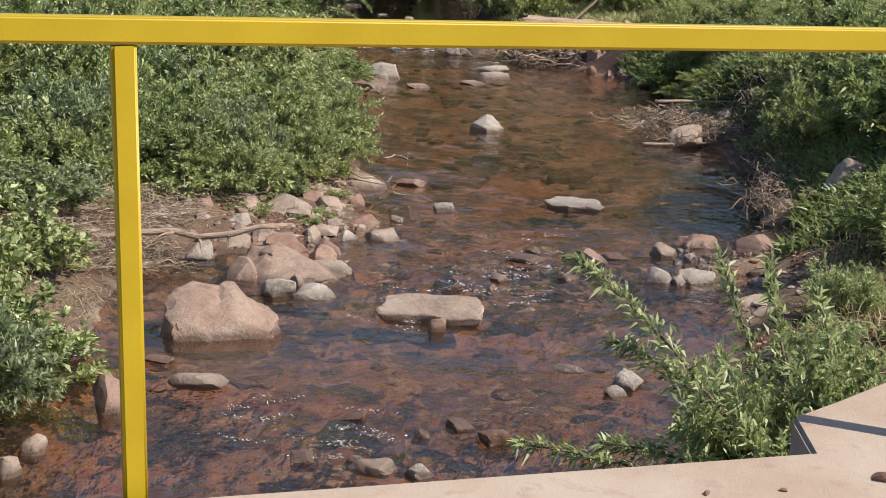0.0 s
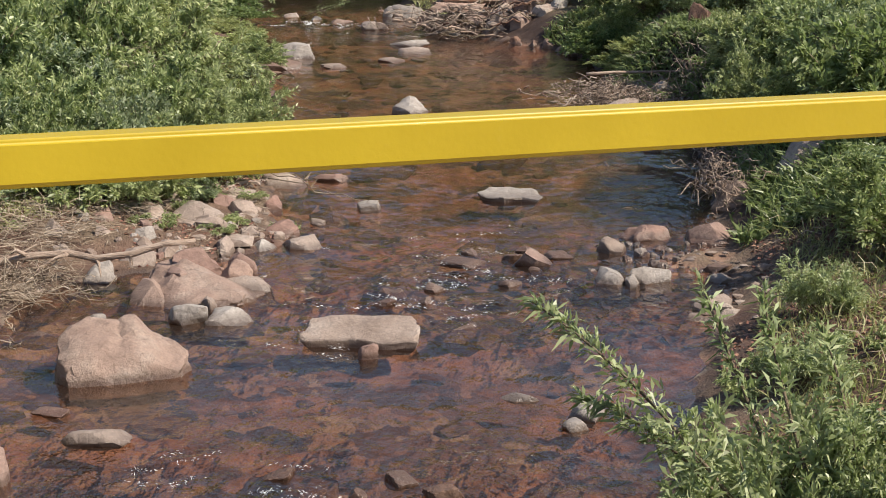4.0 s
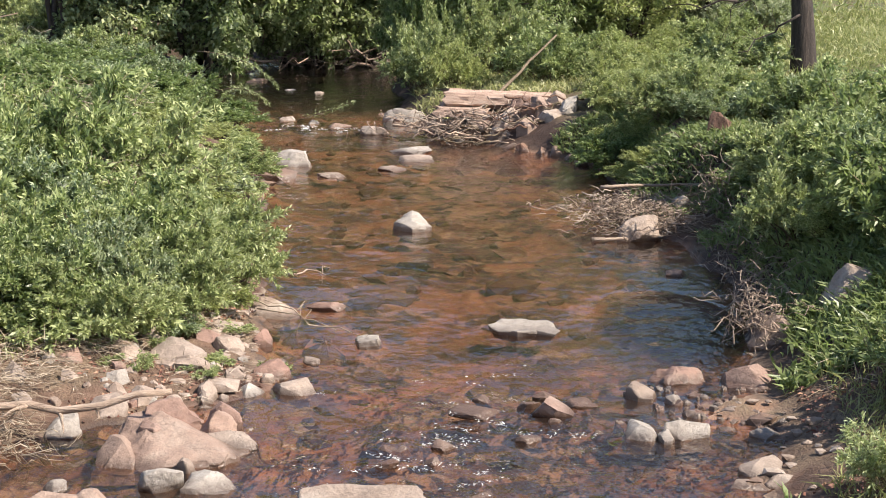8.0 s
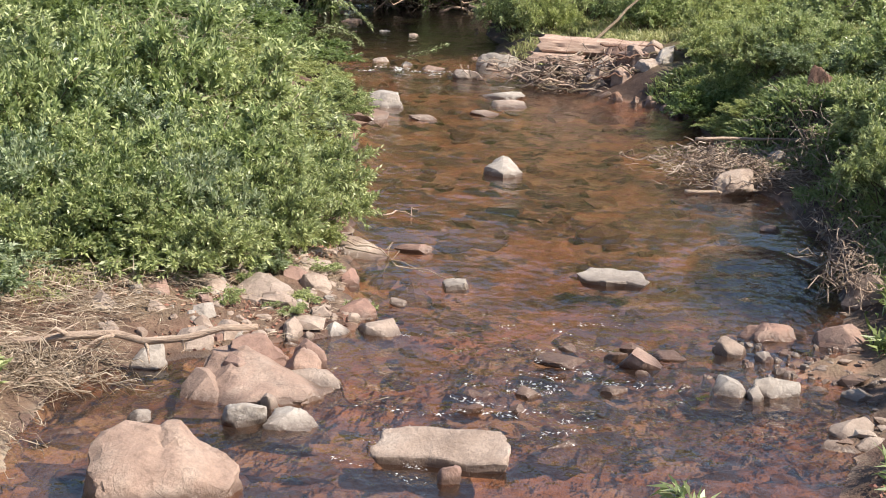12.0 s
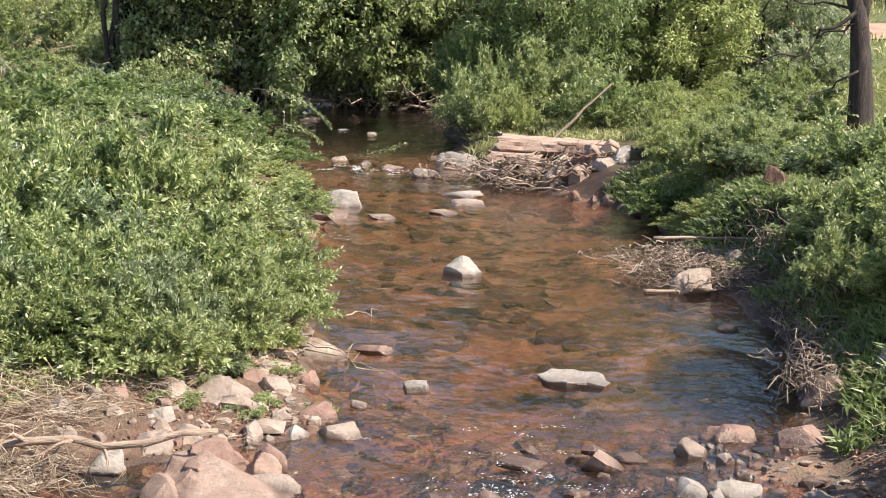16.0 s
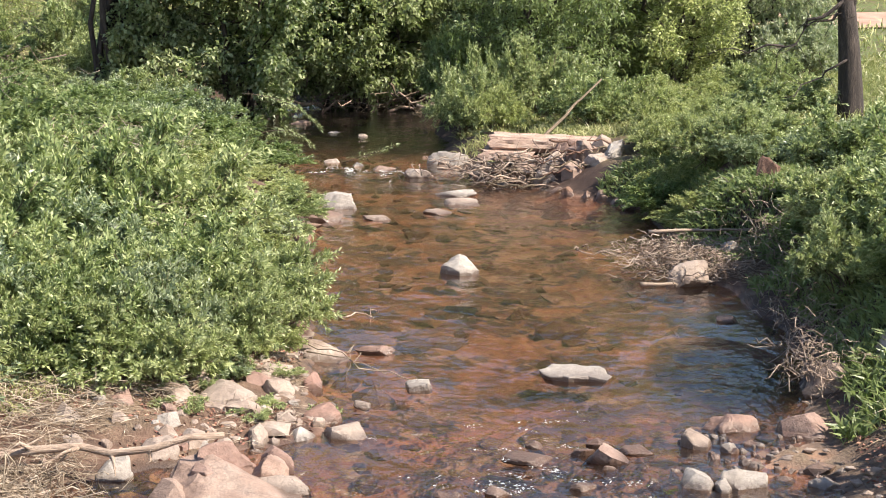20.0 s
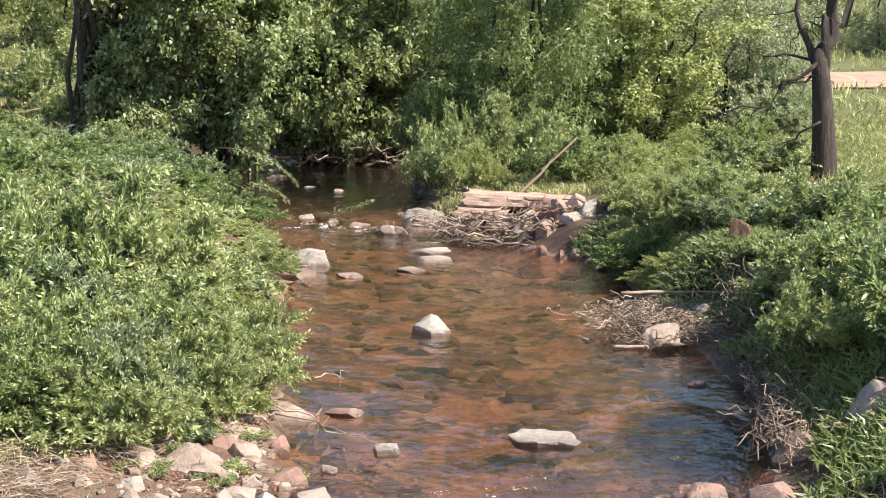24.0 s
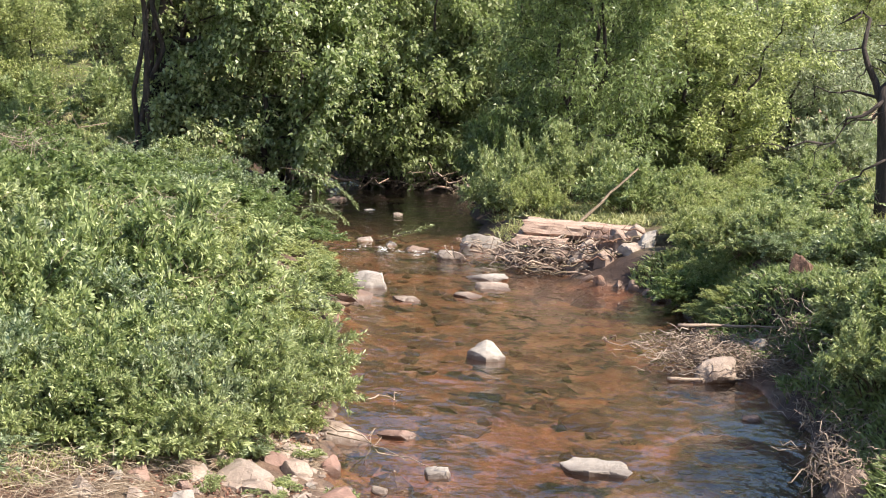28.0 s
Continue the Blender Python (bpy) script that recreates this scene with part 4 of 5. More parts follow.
for x, y, q, h in ((-12, 44, 1.2, 1.0), (-14, 48, 1.5, 1.3), (-11, 52, 1.3, 1.4), (-16, 56, 1.8, 1.6), (-19, 62, 2.2, 2.2), (-13, 60, 2, 2.2), (-22, 70, 3, 3), (-10.5, 40, 1.0, 0.7), (-9, 37, 1.1, 0.8), (-12, 36, 1.2, 0.9), (-17, 75, 3, 3.5), (-25, 60, 2, 2)):
    spots.append(("ywbw"[rng.randint(4)], x, y, q, h, rng.uniform(0, 360)))
for x, y, q, h in ((-1.25, 13.6, 0.75, 0.8), (-1.4, 14.5, 0.8, 0.9), (-1.15, 15.3, 0.7, 0.75), (-1.9, 13.2, 0.8, 0.85), (-2.6, 12.9, 0.8, 0.8)):
    spots.append(("w", x, y, q, h, 77 * x))
for y in np.arange(16.4, 23.4, 0.9):
    spots.append(("wyw"[rng.randint(3)], float(shore(y)[0]) + rng.uniform(-0.15, 0.15), y, rng.uniform(0.63, 0.85), rng.uniform(0.5, 0.85), rng.uniform(0, 360)))
for x, y in ((-4.6, 35.6), (-5.6, 36.8), (-6.5, 35.2), (-7.6, 37), (-5.5, 34.2), (-6.8, 38.6), (-8.6, 35.8), (-7.4, 33.6), (-9.4, 33.8)):
    spots.append(("wvy"[rng.randint(3)], x, y, 1.0, rng.uniform(0.7, 0.95), rng.uniform(0, 360)))
# plants at the near western shore
for x, y in ((-3.3, 4.6), (-3.7, 6.0), (-3.3, 7.2), (-4.4, 7.6), (-4.6, 9.0), (-5.5, 8.0), (-5.6, 10.0), (-4.9, 10.8), (-6.4, 9.3), (-3.0, 3.3), (-4.3, 4.6), (-6.2, 11.4), (-4.1, 12.1), (-3.1, 12.4), (-7.2, 11), (-4.4, 5.8)):
    spots.append(("hhwvy"[rng.randint(5)], x, y, rng.uniform(0.7, 0.95), rng.uniform(0.6, 0.95), rng.uniform(0, 360)))
for x, y in ((-2.35, 4.7), (-2.5, 5.5), (-2.45, 4.1), (-2.2, 4.2), (-2.7, 5.0), (-2.5, 3.5), (-1.95, 3.95)):
    spots.append(("hwyh"[rng.randint(4)], x, y, rng.uniform(0.3, 0.5), rng.uniform(0.25, 0.42), rng.uniform(0, 360)))
for x, y, q, h, k in ((-3.3, 11.0, 0.72, 0.7, "w"), (-2.75, 10.9, 0.66, 0.55, "h"), (-2.3, 10.75, 0.64, 0.5, "h"), (-2.0, 11.2, 0.7, 0.65, "w"), (-2.6, 11.5, 0.75, 0.75, "w"), (-1.7, 11.75, 0.66, 0.6, "h"), (-3.7, 11.6, 0.8, 0.8, "v"), (-3.1, 11.8, 0.8, 0.85, "w"), (-1.55, 12.4, 0.68, 0.7, "w"), (-2.1, 12.0, 0.75, 0.8, "v"), (-1.1, 12.9, 0.64, 0.55, "y"), (-4.2, 11.0, 0.75, 0.7, "h")):
    spots.append((k, x, y, q, h, 83 * x))
# bushes leaning over the eastern bank
for y in np.arange(8.5, 29, 1.2):
    xr = float(shore(y)[1])
    hollow = 11 < y < 22.5
    for k, off in enumerate((2.0, 2.9, 4.0, 5.2, 6.6) if hollow else (0.8, 1.7, 2.8, 4.1, 5.6)):
        x = xr + off + rng.normal() * 0.2
        if (k == 0 and y < 10.5) or (y > 24.8 and x < 5.3) or (abs(x - 5.6) < 0.85 and 16.8 < y < 20.8):
            continue
        s = rng.uniform(0.6, 1.05) * (0.8 if k == 0 else 0.95 if k == 1 else 1.1)
        kind = "yywy"[rng.randint(4)] if y > 22.5 else "ywwv"[rng.randint(4)] if k < 2 else "ywyvw"[rng.randint(5)]
        spots.append((kind, x, y + rng.normal() * 0.3, s, s * rng.uniform(0.5, 0.8) * ((1.2 if k < 2 else 0.75) if y > 22.5 else (1.3 if k < 2 else 1.1) if hollow else 1.0), rng.uniform(0, 360)))
for y in np.arange(22.4, 26.2, 0.5):
    spots.append(("bwyy"[rng.randint(4)], float(shore(y)[1]) + rng.uniform(0.15, 0.45), y, rng.uniform(0.5, 0.75), rng.uniform(0.35, 0.6), rng.uniform(0, 360)))
for x in np.arange(-4.6, -1.1, 0.34):
    spots.append(("hwvw"[rng.randint(4)], x, 11.4 + rng.uniform(-0.35, 0.5) + 0.2 * (x < -3), rng.uniform(0.4, 0.65), rng.uniform(0.35, 0.7), rng.uniform(0, 360)))
spots.append(("s", 10.9, 42, 1.3, 1.4, 0))
spots.append(("s", 11.6, 44, 1.3, 1.5, 90))
for y in np.arange(17.4, 23.0, 0.7):
    for off in (1.5, 2.1):
        spots.append(("bwwv"[rng.randint(4)], float(shore(y)[1]) + off + rng.normal() * 0.1, y + rng.normal() * 0.15, rng.uniform(0.63, 0.8), rng.uniform(0.3, 0.5), rng.uniform(0, 360)))
for y in np.arange(11.6, 17.4, 0.62):
    spots.append(("wbvy"[rng.randint(4)], float(shore(y)[1]) + 1.75 + rng.normal() * 0.12, y, rng.uniform(0.75, 1.0), rng.uniform(0.7, 1.05), rng.uniform(0, 360)))
    spots.append(("wywv"[rng.randint(4)], float(shore(y)[1]) + 2.7 + rng.normal() * 0.15, y + 0.3, rng.uniform(0.8, 1.0), rng.uniform(0.6, 0.9), rng.uniform(0, 360)))
for x, y, q, h in ((5.8, 12.2, 0.8, 0.6), (5.85, 13.4, 0.8, 0.65), (6.0, 14.5, 0.9, 0.8), (6.1, 15.7, 0.9, 0.8), (6.3, 16.9, 0.9, 0.9), (6.5, 18.2, 0.9, 1.0), (6.7, 19.4, 0.85, 0.95), (6.7, 21.0, 0.9, 0.9), (6.5, 22.3, 0.9, 0.8)):
    spots.append(("wyy"[rng.randint(3)], x, y, q, h * 0.9, rng.uniform(0, 360)))
# young willows at the near eastern shore
for x, y, s, h in ((2.75, 1.35, 0.66, 0.9), (3.15, 1.0, 0.63, 0.6), (2.5, 0.9, 0.63, 0.5), (3.9, 5.2, 0.63, 0.42), (3.7, 5.6, 0.4, 0.32), (3.4, 5.2, 0.4, 0.5), (4.4, 6.6, 0.64, 0.5)):
    spots.append(("n" if s > 0.62 else "w", x, y, s, h, rng.uniform(0, 360)))
for y in np.arange(0.6, 13, 0.8):
    for off in (0.9, 1.7, 2.6, 3.6, 4.8):
        x = float(shore(y)[1]) + off + rng.normal() * 0.25
        if land(x, y) < 2.0 and rng.rand() < 0.5:
            spots.append(("hwyhv"[rng.randint(5)], x, y + rng.normal() * 0.2, rng.uniform(0.25, 0.55), rng.uniform(0.2, 0.42), rng.uniform(0, 360)))
for y in np.arange(3.4, 12.5, 0.75):
    for off in (0.2, 0.7, 1.3, 2.0, 3.0, 4.2):
        x = float(shore(y)[0]) - off + rng.normal() * 0.2
        if x < -2.6 - 0.3 * max(0, y - 8) and rng.rand() < 0.85:
            spots.append(("hhwhv"[rng.randint(5)], x, y + rng.normal() * 0.2, rng.uniform(0.5, 0.8), rng.uniform(0.4, 0.75), rng.uniform(0, 360)))
for x, y in ((-1.9, 10.9), (-2.6, 11.0), (-1.25, 11.7), (-3.2, 10.6), (-0.75, 12.3), (-3.6, 11.3), (-2.3, 11.7), (-0.9, 10.9), (-2.9, 9.9), (-0.3, 11.2), (-4.0, 9.6), (-1.6, 12.1)):
    spots.append(("hwyw"[rng.randint(4)], x, y, rng.uniform(0.22, 0.42), rng.uniform(0.2, 0.4), rng.uniform(0, 360)))
for x, y in zip(rng.uniform(-2.6, -0.75, 34), rng.uniform(10.2, 12.8, 34)):
    spots.append(("wyhw"[rng.randint(4)], x, y, rng.uniform(0.16, 0.34), rng.uniform(0.16, 0.36), rng.uniform(0, 360)))
# round the log jam and on the far eastern bank
for x, y, s, h, k in ((2.3, 33.5, 1.1, 1.5, "y"), (1.7, 35, 1.0, 1.3, "w"), (5.7, 31.0, 1.1, 1.3, "y"), (6.6, 30, 1.2, 1.15, "y"), (7.7, 30.5, 1.2, 0.9, "w"), (5.9, 28.8, 0.8, 0.8, "y"), (7.0, 28.4, 0.9, 0.75, "w"),
                      (4.4, 33, 1.1, 1.1, "w"), (5.8, 33.5, 1.3, 1.5, "y"), (8.5, 32, 1.1, 0.7, "w"), (7.4, 34.5, 1.3, 1.0, "y"), (3.4, 36, 1.2, 1.5, "w"), (9, 36, 1.0, 1.0, "w"), (6.5, 37, 1.0, 1.1, "y"), (1.7, 36.2, 0.8, 1.7, "w"), (1.6, 38.2, 0.8, 1.8, "b"), (1.5, 40.2, 0.9, 1.9, "b"), (1.4, 42.4, 0.9, 2.0, "w"), (8.0, 38.5, 0.9, 0.9, "y")):
    spots.append((k, x, y, s, h, rng.uniform(0, 360)))
for x, y, q, h in ((5.3, 27.6, 0.9, 1.05), (5.7, 26.5, 0.9, 1.0), (5.2, 28.7, 0.75, 0.95), (6.3, 28.0, 0.95, 1.15), (4.95, 26.1, 0.7, 0.6), (5.9, 25.4, 0.9, 0.9), (5.2, 24.8, 0.7, 0.6)):
    spots.append(("y", x, y, q, h, 61 * x))
# grass takes over behind the bank edge, and the undercut stays open
spots = [q for q in spots if not (q[1] > 7.0 and 19 < q[2] < 31 and q[4] > 0.3)]
spots = [q for q in spots if not (11.0 < q[2] < 15.0 and 4.0 < q[1] < float(shore(q[2])[1]) + 1.3 + 0.4 * q[3])]
spots = [q for q in spots if not (16.2 < q[2] < 21.0 and 3.5 < q[1] < 6.6 and float(land(q[1], q[2])) + 1.1 * q[4] > 0.25 + 1.1 * (q[1] - 4.85))]
# the western shore boulders show between the bushes
spots = [q for q in spots if not (15.0 < q[2] < 25.6 and -4 < q[1] < 0.5 and q[1] + 0.85 * q[3] > 0.75 - 0.0582 * (q[2] + 4) - 0.22)]
spots = [q for q in spots if not (-3.3 < q[1] < -1.9 and 6.0 < q[2] < 7.4 and q[3] > 0.4)]
spots = [q for q in spots if not (-3.0 < q[1] < -2.0 and 6.6 < q[2] < 10.6 and q[3] > 0.3)]
spots = [q for q in spots if not (20.5 < q[2] < 22.8 and abs(q[1] - 6.02) < 0.4 + 0.75 * q[3] and q[4] > 0.2)]
# the stump and the stranded sticks stand clear of bushes
spots = [q for q in spots if not (17.3 < q[2] < 20.7 and 3.5 < q[1] < 5.7 and q[3] > 0.5)]
spots = [q for q in spots if not (9 < q[2] < 21.6 and abs(q[1] - 6.05 + 0.209 * (21.3 - q[2])) < 0.25 + 0.75 * q[3] and float(land(q[1], q[2])) + 1.1 * q[4] > 0.85 + 0.13 * (21.3 - q[2]))]
spots = [q for q in spots if not (18.2 < q[2] < 21.6 and abs(q[1] - 5.9 + 0.21 * (21.0 - q[2])) < 0.5 and q[3] > 0.5)]
for y in np.arange(11.2, 22.6, 0.36):
    for off in (0.7, 1.2, 1.7):
        spots.append(("bhbw"[rng.randint(4)], float(shore(y)[1]) + off + 0.3 * (17.0 < y < 20.8) + rng.normal() * 0.15, y, rng.uniform(0.3, 0.5), rng.uniform(0.16, 0.28), rng.uniform(0, 360)))
for x, y, q, h, k in ((5.5, 14.2, 0.68, 0.75, "w"), (5.72, 15.1, 0.72, 0.8, "y"), (5.98, 16.0, 0.74, 0.8, "w"), (6.25, 16.9, 0.72, 0.75, "y"), (6.3, 15.3, 0.8, 0.85, "w"), (6.6, 17.7, 0.8, 0.7, "y"), (5.6, 13.2, 0.66, 0.6, "y")):
    spots.append((k, x, y, q, h, 70 * y))
spread_out(kinds, spots)

# grass and low cover on the banks


def bank_points(rng, n, x0, x1, y0, y1, low=0.12, high=9.0, slope=1.8):
    x, y = rng.uniform(x0, x1, n), rng.uniform(y0, y1, n)
    z = land(x, y)
    ok = (z > low) & (z < high) & (wave(x * 1.5, y * 1.5) > -0.6)
    off = x - shore(y)[1]
    ok &= (y < 10.5) | (y > 22.5) | (off < 0) | (off > slope) | (rng.rand(n) < 0.05)
    ok &= (x < 10.5) | (np.abs(y - 58 - 0.25 * (x - 12)) > 2.7)
    ok &= (x < 2.4) | (x > 4.9) | (y < 27.4) | (y > 30.4)
    return np.stack((x, y, z), 1)[ok]


def grass(name, label, n, box, length, width, material, seed, low=0.2, slope=1.8):
    rng = np.random.RandomState(seed)
    p = bank_points(rng, n, *box, low=low, slope=slope)
    d = rng.normal(size=p.shape) * (0.5, 0.5, 0.1) + (0, 0, 0.9)
    return clump(name, label, "grass", p - (0, 0, 0.02), d, length, width, material, seed)


grass("grass", "green and tan grass blades along the eastern bank", 70000, (3.2, 10, 0, 30), 0.28, 0.013, GRASS, 21)
grass("grass", "green and tan grass blades along the western bank", 45000, (-10, -2.5, 3, 14), 0.26, 0.012, GRASS, 22)
grass("grass", "sunlit tall grass on the far slope", 60000, (-40, 45, 48, 110), 0.7, 0.06, GRASS, 23)
grass("grass", "sunlit grass on the far eastern bank", 50000, (6, 20, 28, 48), 0.4, 0.02, GRASS, 24)
grass("grass", "sunlit grass on the far western bank", 40000, (-22, -7, 14, 48), 0.4, 0.02, GRASS, 25)

grass("grass", "sunlit grass behind the log jam", 26000, (1.4, 9, 30.5, 42), 0.35, 0.02, GRASS, 27)
# Dark leaf tone on this grass paints in the shade of the undercut bank.
grass("bank_cover", "hanging grass and weeds darkened for shade on the undercut bank", 60000, (4.0, 7.5, 10, 30), 0.26, 0.035, DEEP, 26, 0.06, 0.3)

# ---- trees ----


def tree(name, seed, h, radius, limbs, twigs, leaves, length, width, material, label, low=0.12, wide=0.5, trunks=1, shift=0.0):
    rng = np.random.RandomState(seed)
    root = new(name)
    trunk, pos, way = Tubes(), [], []
    for k in range(trunks):
        o = np.array((rng.normal() * 0.35, rng.normal() * 0.35, -0.3)) if trunks > 1 else np.array((0, 0, -0.3))
        tip = np.array((rng.normal() * 0.12 * h, rng.normal() * 0.12 * h, h))
        line = bend(rng, o, tip, 0.03, 9)
        trunk.add(line, radius * rng.uniform(0.7, 1.0), radius * 0.15, 9)
        for i in range(limbs // trunks):
            s = low + (0.97 - low) * (i + rng.rand()) / (limbs // trunks)
            a = np.array(line[0].lerp(line[-1], s))
            az = rng.uniform(0, 6.283)
            reach = h * wide * (1.0 - 0.75 * abs(s - 0.45)) * rng.uniform(0.6, 1.1)
            b = a + np.array((math.cos(az) * reach, math.sin(az) * reach, reach * rng.uniform(-0.15, 0.8)))
            b[0] += shift * reach
            arm = bend(rng, a, b, 0.07, 6)
            trunk.add(arm, radius * 0.32 * (1.1 - s), radius * 0.05, 5)
            for _ in range(twigs):
                u = rng.uniform(0.25, 1.05)
                p = np.array(arm[0].lerp(arm[-1], u)) + rng.normal(size=3) * reach * 0.1
                d = unit(rng.normal(size=3) + (b - a) / max(reach, 0.1) * 0.6)
                ln = rng.uniform(0.3, 0.8)
                q = p + d * ln
                trunk.add((p, q), 0.007, 0.003, 3)
                w = rng.uniform(0, 1, leaves)[:, None]
                pos.append(p + (q - p) * w + rng.normal(size=(leaves, 3)) * 0.07)
                way.append(unit(d * 0.5 + rng.normal(size=(leaves, 3)) + (0, 0, -0.2)))
    trunk.make("trunk", BARK, root, "dark rough bark trunk and limbs")
    quads_object("crown", leaf_quads(rng, np.concatenate(pos), np.concatenate(way), length, width, 0.25), material, root)
    return tagged(root, label, "tree", "trees behind the creek")


TREES = (
    (tree("broadleaf_tree", 31, 8.0, 0.30, 60, 26, 26, 0.16, 0.105, LEAFY, "leafy green tree with dark clustered trunks behind the pool", 0.1, 0.34, 3, 0.8), ((-8.2, 44.5, 0), (-5.2, 47, 20), (-1.9, 48.5, 340))),
    (tree("broadleaf_tree", 32, 7.0, 0.12, 60, 26, 26, 0.16, 0.10, LEAFY, "leafy mid-green tree overhanging the dark pool", 0.08, 0.45, 3), ((-4.6, 44.0, 0), (-1.2, 46.5, 90), (9.5, 52, 200))),
    (tree("willow_tree", 33, 6.8, 0.10, 60, 26, 26, 0.16, 0.045, DEEP, "dark green willow with drooping fine leaves behind the log jam", 0.06, 0.4, 4), ((3.7, 39.2, 0), (2.4, 48.5, 140), (5.4, 46, 60))),
    (tree("willow_tree", 34, 6.6, 0.10, 54, 24, 24, 0.15, 0.06, BRIGHT, "bright yellow-green sunlit tree behind the log jam", 0.05, 0.4, 3), ((7.6, 43.0, 0), (0.0, 58, 100), (5, 60, 40), (-13, 66, 10), (-18, 62, 200), (-9.5, 72, 300), (-22, 74, 50), (18.5, 73, 80), (27, 77, 140))),
    (tree("silver_tree", 35, 6.0, 0.08, 48, 22, 22, 0.16, 0.05, SILVER, "pale silvery green shrubby tree on the far bank", 0.03, 0.5, 4), ((10.9, 45.5, 0), (10.6, 50.0, 40), (22.5, 71, 130), (10.2, 56, 100), (27, 70, 70), (8.6, 53, 160), (8, 62, 220))),
)
for ob, places in TREES:
    for i, (x, y, turn) in enumerate(places):
        m = place(ob, x, y, 1, 0.74 if 7 < x < 12 else 1, turn)
        if i:
            copy_thing(ob, m)
        else:
            ob.matrix_world = m

dark = tree("dark_stemmed_tree", 36, 9.5, 0.13, 40, 20, 22, 0.16, 0.10, LEAFY, "leafy tree on a cluster of dark bare stems", 0.6, 0.3, 5)
dark.matrix_world = place(dark, -8.7, 43.4, 1, 1, 0)

# the old trunk on the far eastern bank
rng = np.random.RandomState(41)
old = new("old_tree")
old.location = (9.75, 31.3, float(land(9.75, 31.3)))
old.scale = (0.86, 0.86, 0.86)
tagged(old, "old dark tree trunk with bare crooked limbs on the grassy bank", "tree", "trees behind the creek")
t = Tubes()
t.add(((0.1, 0, -0.3), (0.06, 0, 0.2), (0.02, 0, 0.9), (-0.05, 0, 1.7), (-0.14, 0, 2.5), (-0.2, 0.05, 3.3)), 0.37, 0.2, 14)
t.make("trunk", BARK, old, "thick dark furrowed trunk")
for a, b, r in (((-0.16, 0, 2.7), (-1.0, 0.2, 5.2), 0.12), ((-0.17, 0.03, 2.6), (0.3, 0.3, 6.0), 0.22), ((-0.1, 0, 2.7), (0.9, -0.3, 5.6), 0.16), ((-0.2, -0.1, 3.0), (-1.9, -0.5, 1.75), 0.06), ((-1.8, -0.5, 1.8), (-3.3, -0.6, 1.7), 0.035), ((-0.2, 0, 2.9), (-1.9, 0.3, 3.2), 0.045), ((-0.2, 0, 2.6), (-1.3, -0.3, 2.3), 0.04), ((-0.1, -0.2, 1.5), (-1.7, -0.4, 0.5), 0.035)):
    t = Tubes()
    line = bend(rng, a, b, 0.08, 7)
    t.add(line, r, r * 0.3, 7)
    for _ in range(7):
        p = np.array(line[rng.randint(2, 7)])
        t.add(bend(rng, p, p + rng.normal(size=3) * 0.45, 0.1, 4), r * 0.25, 0.006, 4)
    t.make("limb", BARK, old)

# ---- driftwood and dead stalks ----


def branch(name, label, a, b, r0, r1, material, seed, wobble=0.06, shoots=0, group=""):
    rng = np.random.RandomState(seed)
    line = bend(rng, a, b, wobble, 9)
    t = Tubes().add(line, r0, r1, 8)
    for _ in range(shoots):
        p = np.array(line[rng.randint(2, 9)])
        q = p + rng.normal(size=3) * (0.28, 0.28, 0.12)
        t.add(bend(rng, p, q, 0.12, 4), r1 * 0.9, 0.004, 5)
    ob = t.make(name, material)
    return tagged(ob, label, "driftwood", group)


branch("drift_branch", "long bleached bent branch stranded across the outcrop", (-3.4, 8.75, 0.2), (-0.95, 8.75, 0.45), 0.042, 0.028, DRIFT, 3, 0.022, 6)
branch("drift_branch", "thin bleached branch lying beside still water", (-3.2, 7.9, 0.12), (-2.3, 8.3, 0.1), 0.028, 0.012, DRIFT, 4, 0.04, 3)


def pile(name, label, seed, n, x, y, z, sx, sy, sz, length, radius, material, flat=0.25):
    rng = np.random.RandomState(seed)
    t = Tubes()
    for _ in range(n):
        p = np.array((x, y, z)) + rng.normal(size=3) * (sx, sy, sz)
        p[2] = max(p[2], z - sz)
        d = unit(rng.normal(size=3) * (1, 0.8, flat))
        ln = length * rng.uniform(0.3, 1.0)
        t.add(bend(rng, p - d * ln / 2, p + d * ln / 2, 0.16, 6), radius * rng.uniform(0.4, 1.2), radius * 0.25, 4)
    return tagged(t.make(name, material), label, "driftwood", kind="stuff")


pile("stick_pile", "tangled grey sticks caught under the log", 51, 150, 2.5, 29.1, 0.26, 0.75, 0.3, 0.17, 1.3, 0.018, STICK)
pile("stick_pile", "tangled grey twigs and roots stranded at the bank", 52, 900, 4.75, 19.4, 0.2, 0.62, 0.65, 0.09, 0.55, 0.012, STICK, 0.16)
pile("stick_pile", "tan twigs and dead stalks heaped against the bank", 56, 420, 4.7, 18.9, 0.2, 0.45, 0.55, 0.09, 0.45, 0.008, DRIFT, 0.2)
pile("stick_pile", "brown roots hanging from the shaded bank", 57, 90, 5.15, 15.6, 0.3, 0.2, 0.9, 0.2, 0.45, 0.007, STICK, 0.9)
pile("stick_pile", "tan dead stalks standing in the thicket", 58, 70, -3.0, 13.6, 0.7, 0.9, 0.7, 0.2, 0.8, 0.006, STRAW, 0.7)
pile("stick_pile", "tan dead twigs tangled among the willows", 62, 60, -2.7, 16.6, 1.05, 0.5, 0.5, 0.15, 0.7, 0.006, STRAW, 0.5)
pile("stick_pile", "tan dead twigs tangled among the willows", 63, 60, -4.6, 22.0, 1.5, 0.7, 0.8, 0.15, 0.9, 0.007, STRAW, 0.5)
